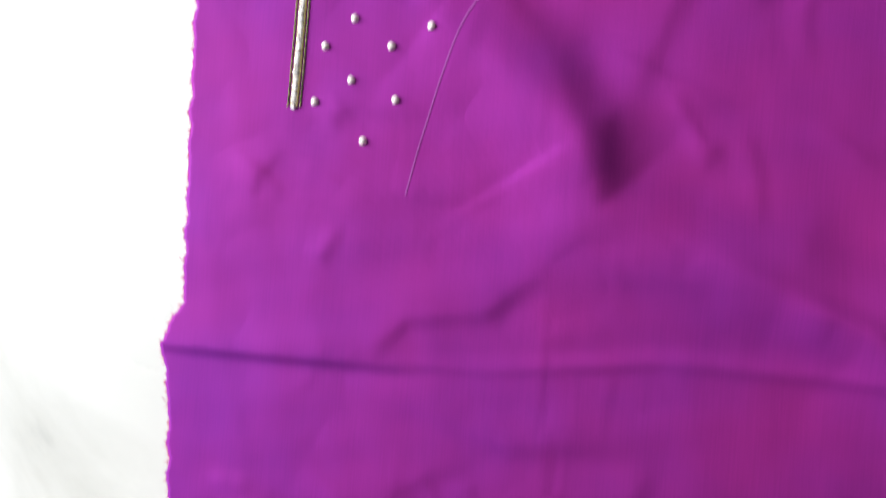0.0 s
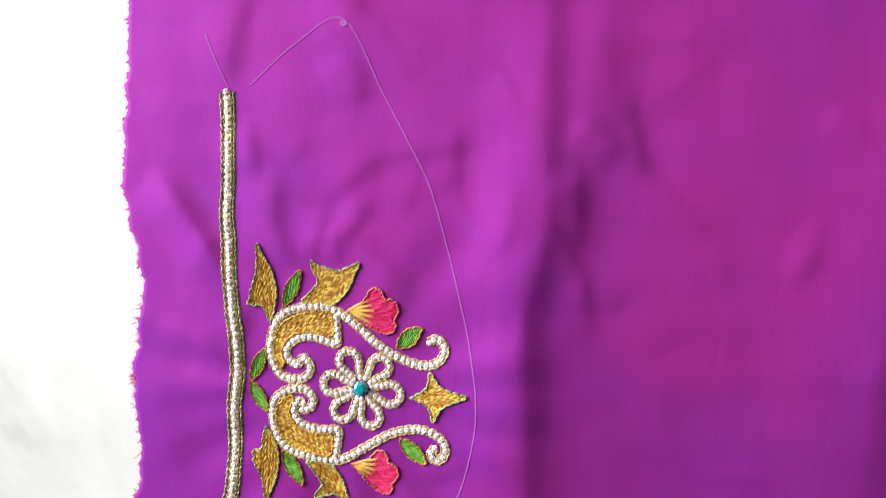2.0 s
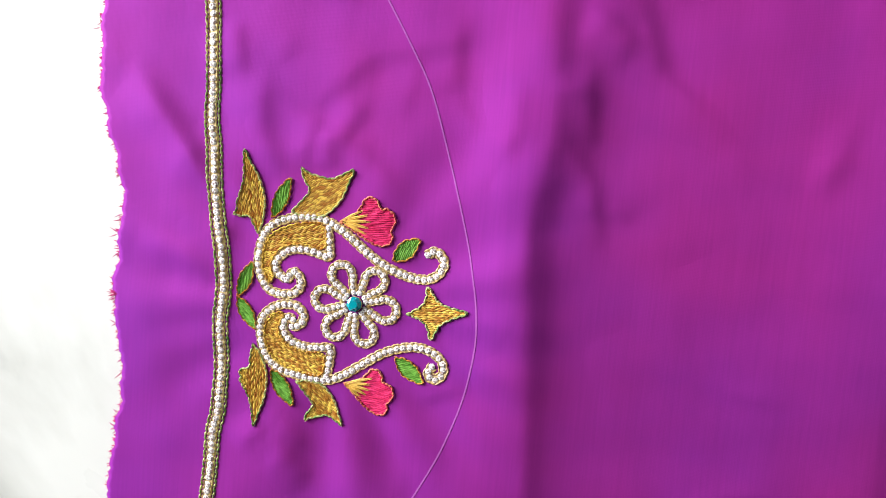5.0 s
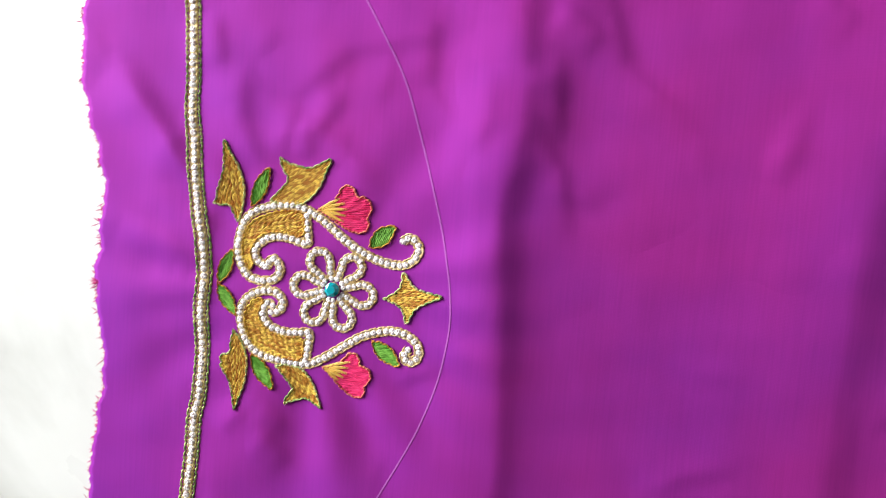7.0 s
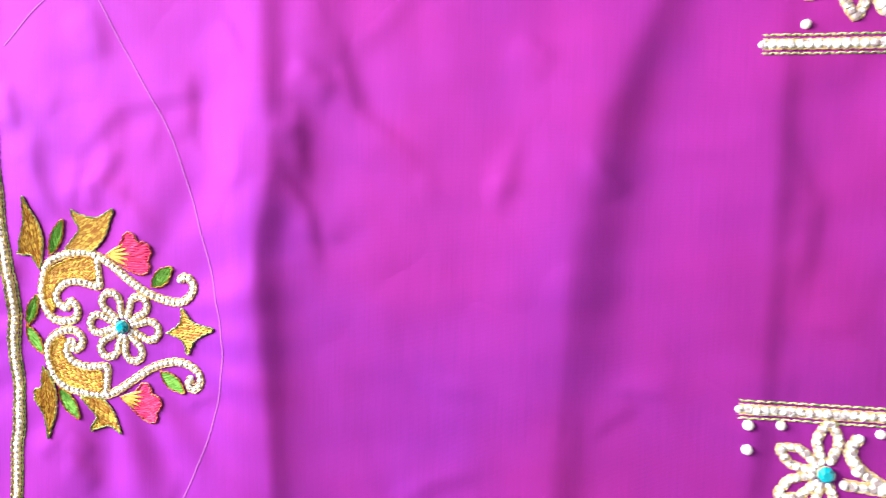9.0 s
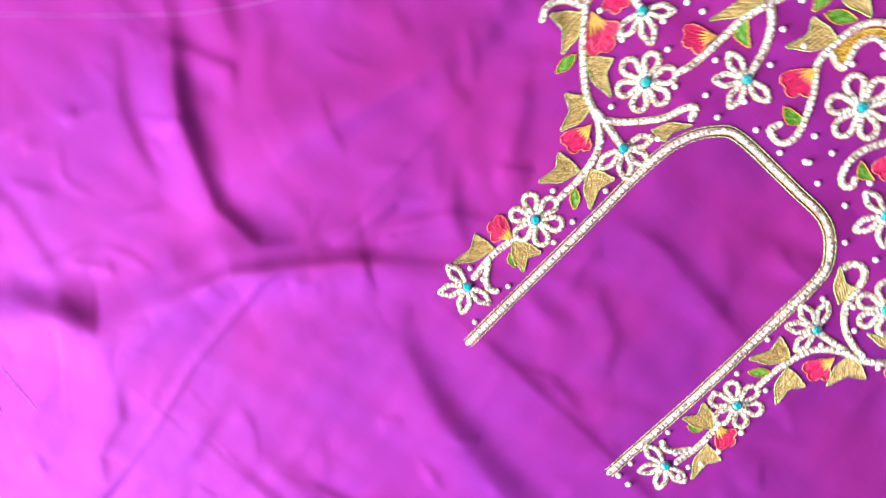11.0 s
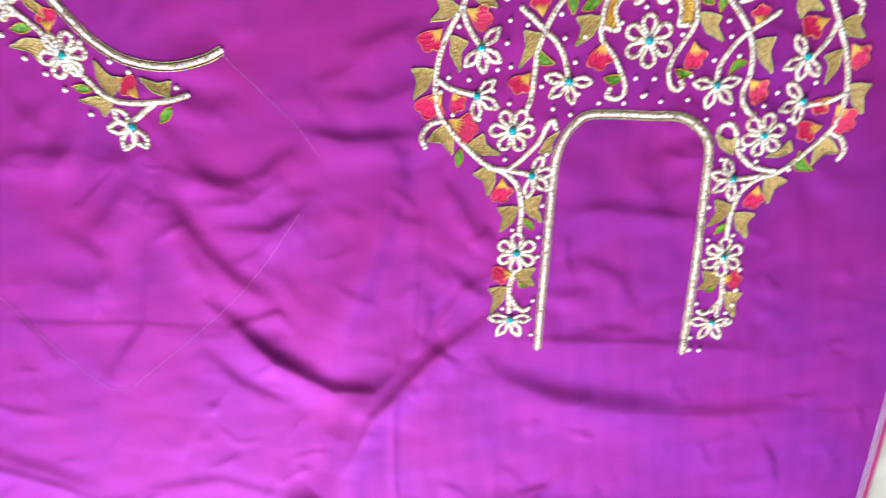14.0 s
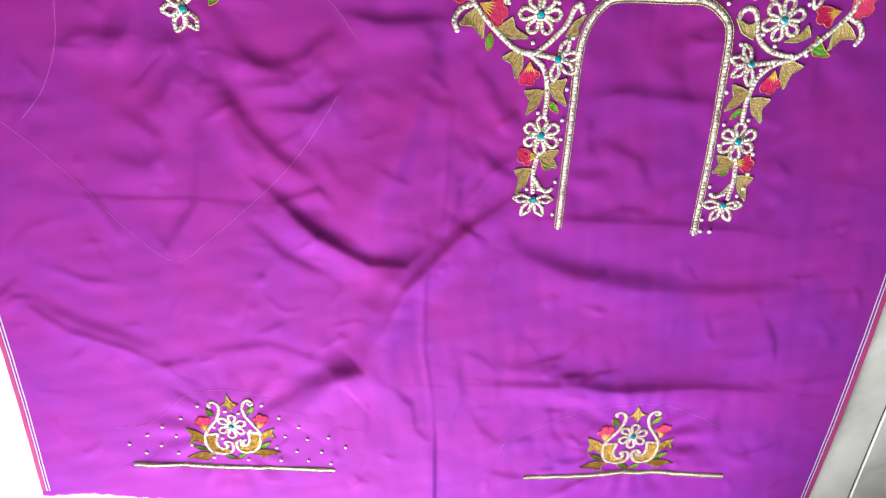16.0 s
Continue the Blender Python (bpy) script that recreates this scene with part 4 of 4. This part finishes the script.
NECK_TULIPS_LEFT = [(-168.8, 336, -146, 326), (-178, 264, -170, 247), (-181.4, 238, -154, 227), (-107, 283, -122, 266), (-100, 332, -103, 354), (-41.6, 314, -45, 288), (-109, 85, -131, 82)]
NECK_TULIPS_RIGHT = [(97.4, 331.8, 99.9, 349.8), (41.5, 316, 47.3, 292.4), (99.8, 284.3, 117.7, 266.8), (163.4, 339.9, 141.2, 328.3), (180.5, 271.3, 167, 255.9), (178.8, 243.5, 155.8, 234.9), (107.8, 86, 129.3, 81.9)]
for (x0, y0, x1, y1), flip in [(r, 1) for r in NECK_TULIPS + NECK_TULIPS_LEFT + NECK_TULIPS_RIGHT] + [(r, -1) for r in NECK_TULIPS]:
    (b, t) = mm([(x0, y0), (x1, y1)], NX, NY, flip)
    tulip(b, t, silk, 1.0)
NECK_GREEN = [(-103, 144, -92, 132, 0.0), (-104, 76, -93, 70, -0.1), (-193, 363, -176, 366, 0.1)]
NECK_GREEN_LEFT = [(-169.1, 211.2, -170.7, 192.8, -0), (-102, 304, -85, 292, -0.2), (-75, 357, -72, 335, 0.0), (-65, 339, -47, 350, 0.0), (-39, 281, -19, 284, -0.15)]
NECK_GREEN_RIGHT = [(39.9, 355.9, 54.9, 348.5, 0), (63.5, 360.3, 61.8, 342, 0), (27.6, 291.3, 44.8, 288.4, -0.2), (94.7, 299.7, 79.2, 288.2, -0.2), (161.5, 219, 179.6, 199.7, -0.25)]
for (x0, y0, x1, y1, bend), flip in [(r, 1) for r in NECK_GREEN + NECK_GREEN_LEFT + NECK_GREEN_RIGHT] + [(r, -1) for r in NECK_GREEN]:
    (b, t) = mm([(x0, y0), (x1, y1)], NX, NY, flip)
    green_leaf(b, t, silk, 0.45, bend * flip)
NECK_BEADS = [(-178.5, 352.7), (-132.3, 346.3), (-174.4, 320.8), (-130.2, 327.3), (-130.1, 308.7), (-138.1, 284.1), (-124.7, 287.8), (-163, 275.6), (-139.8, 266.2), (-126, 255.4),
              (-152, 240.8), (-177.3, 244.7), (-183, 276.9), (-190, 265), (-113.2, 325.1), (-82.3, 335.2), (-77.8, 314.4), (-65.6, 294.7), (-59.9, 316.1), (-60.2, 265.6), (-95.1, 270.4)]
NECK_BEADS_LOW = [(-83, 252.3), (-66.5, 247.2), (-40.7, 258), (-16.7, 258.3), (-8.9, 281.8), (-102.1, 242.5), (-125.6, 203), (-84.8, 207.4), (-113.3, 181.7), (-83.7, 159.5),
                  (-113, 132), (-87.3, 125), (-85.1, 103.5), (-87.5, 55.9), (-118.4, 45.8), (-104.7, 45.9), (-86.5, 17.3), (-134.6, 367), (-119.2, 350.9), (-27, 330), (-5.5, 344)]
NECK_BEADS_RIGHT = [(79.1, 364.6), (14.1, 341.2), (30, 322.7), (71.8, 335.4), (76.9, 322.1), (85.7, 305.1), (64, 300.5), (46.1, 286.5), (9.8, 282.2), (2.2, 267.5), (18.5, 260.9), (44.8, 262.7), (65.4, 245.3), (91, 252.2), (118.8, 260.1), (127.8, 274), (163.8, 282.3), (145.9, 248.4), (106.1, 217.6), (122.4, 208.5), (85.3, 207.7), (172.2, 221.3), (155, 199.6)]
for (x, y), flip in [(p, 1) for p in NECK_BEADS + NECK_BEADS_LOW + NECK_BEADS_RIGHT] + [(p, -1) for p in NECK_BEADS_LOW if p[1] < 190]:
    ((bx, by),) = mm([(x, y)], NX, NY, flip)
    bead(bx + random.gauss(0, 0.0008), by + random.gauss(0, 0.0008), silk, 0.0022)
for x, y in ((87, 2), (98, 2), (121, 35), (125, 55), (126, 72), (126, 95), (1, 266)):
    bead((NX + x) / 1000, (NY + y) / 1000, silk, 0.0025)
border(mm([(-77.4, 0), (-77.4, 60), (-77.2, 116), (-77, 192), (-72, 220), (-60, 239), (-43, 247.5), (9, 248), (41, 247.4), (62, 235.5), (72, 219), (75, 177), (79, 99), (80, 50), (80, -2)], NX, NY),
       "neck_border", "U-shaped neck edging of rhinestones between cords", pitch=0.0036, size=0.0042)

# ---- front neck ----
border(mm([(11, 803), (49, 759.5), (78, 725), (100.5, 697), (122, 673.5), (145, 659), (169, 653), (195, 653), (221, 660), (236, 668)]),
       "neck_border", "curved neck edging of rhinestones between cords", pitch=0.0036, size=0.0044)
for points in ([(44.5, 707), (61.5, 693), (81, 676.5), (95.7, 659.4), (110.7, 642), (128.7, 624), (149, 619), (175, 620.6), (189, 623.4), (202.4, 627.7)],
               [(61.5, 693), (48.7, 691.6), (38.7, 686.6)], [(150, 602), (171, 619)]):
    chain(mm(points), silk, "stone_vine", "curving vine of clear rhinestones", pitch=0.0038, size=0.0047)
flower(0.042, 0.7072, [0, 62, 118, 180, 235, 290], 0.021, silk, pointed=True, pitch=0.0036, size=0.0040)
flower(0.0957, 0.6594, [70 + 60 * k for k in range(6)], 0.0205, silk, pitch=0.0036, size=0.0040)
flower(0.1496, 0.5975, [136, 186, 246, -60], 0.0225, silk, pointed=True, pitch=0.0036, size=0.0040)
for x0, y0, x1, y1, x2, y2 in ((84, 690, 60, 720, 84, 700), (80, 672, 51, 665, 75, 652), (134, 624, 122, 656, 146, 641), (135, 620, 104, 620, 126, 606), (185, 625, 160, 642, 188, 640)):
    gold_leaf(*mm([(x0, y0), (x1, y1), (x2, y2)]), silk)
for x0, y0, x1, y1 in ((86.5, 678, 86, 699), (158, 623.5, 145, 641)):
    (b, t) = mm([(x0, y0), (x1, y1)])
    tulip(b, t, silk)
for x0, y0, x1, y1 in ((73, 682, 53, 680), (117, 629, 100, 632), (187, 617, 175, 601)):
    (b, t) = mm([(x0, y0), (x1, y1)])
    green_leaf(b, t, silk, 0.45)
for x, y in ((76, 712), (112, 671), (136, 655), (151.7, 646.6), (192.7, 634), (45, 674.6), (61.7, 655.5), (78, 642.6), (93, 629), (113, 607.7)):
    bead(x / 1000, y / 1000, silk, 0.0025)

# ---- floor tiles, last ----
TILE = 1.26
SLAB = tile_mesh(TILE - 0.003)
for i in range(-4, 3):
    for j in range(-4, 3):
        x, y = 1.0215 + TILE * i, 0.96 + TILE * j
        if x + TILE < X0 - 0.1 or x > X1 or y + TILE < Y0 - 0.1 or y > Y1:
            continue
        ob = new("tile", SLAB)
        ob.parent = floor
        ob.location = (x, y, FLOOR_Z)
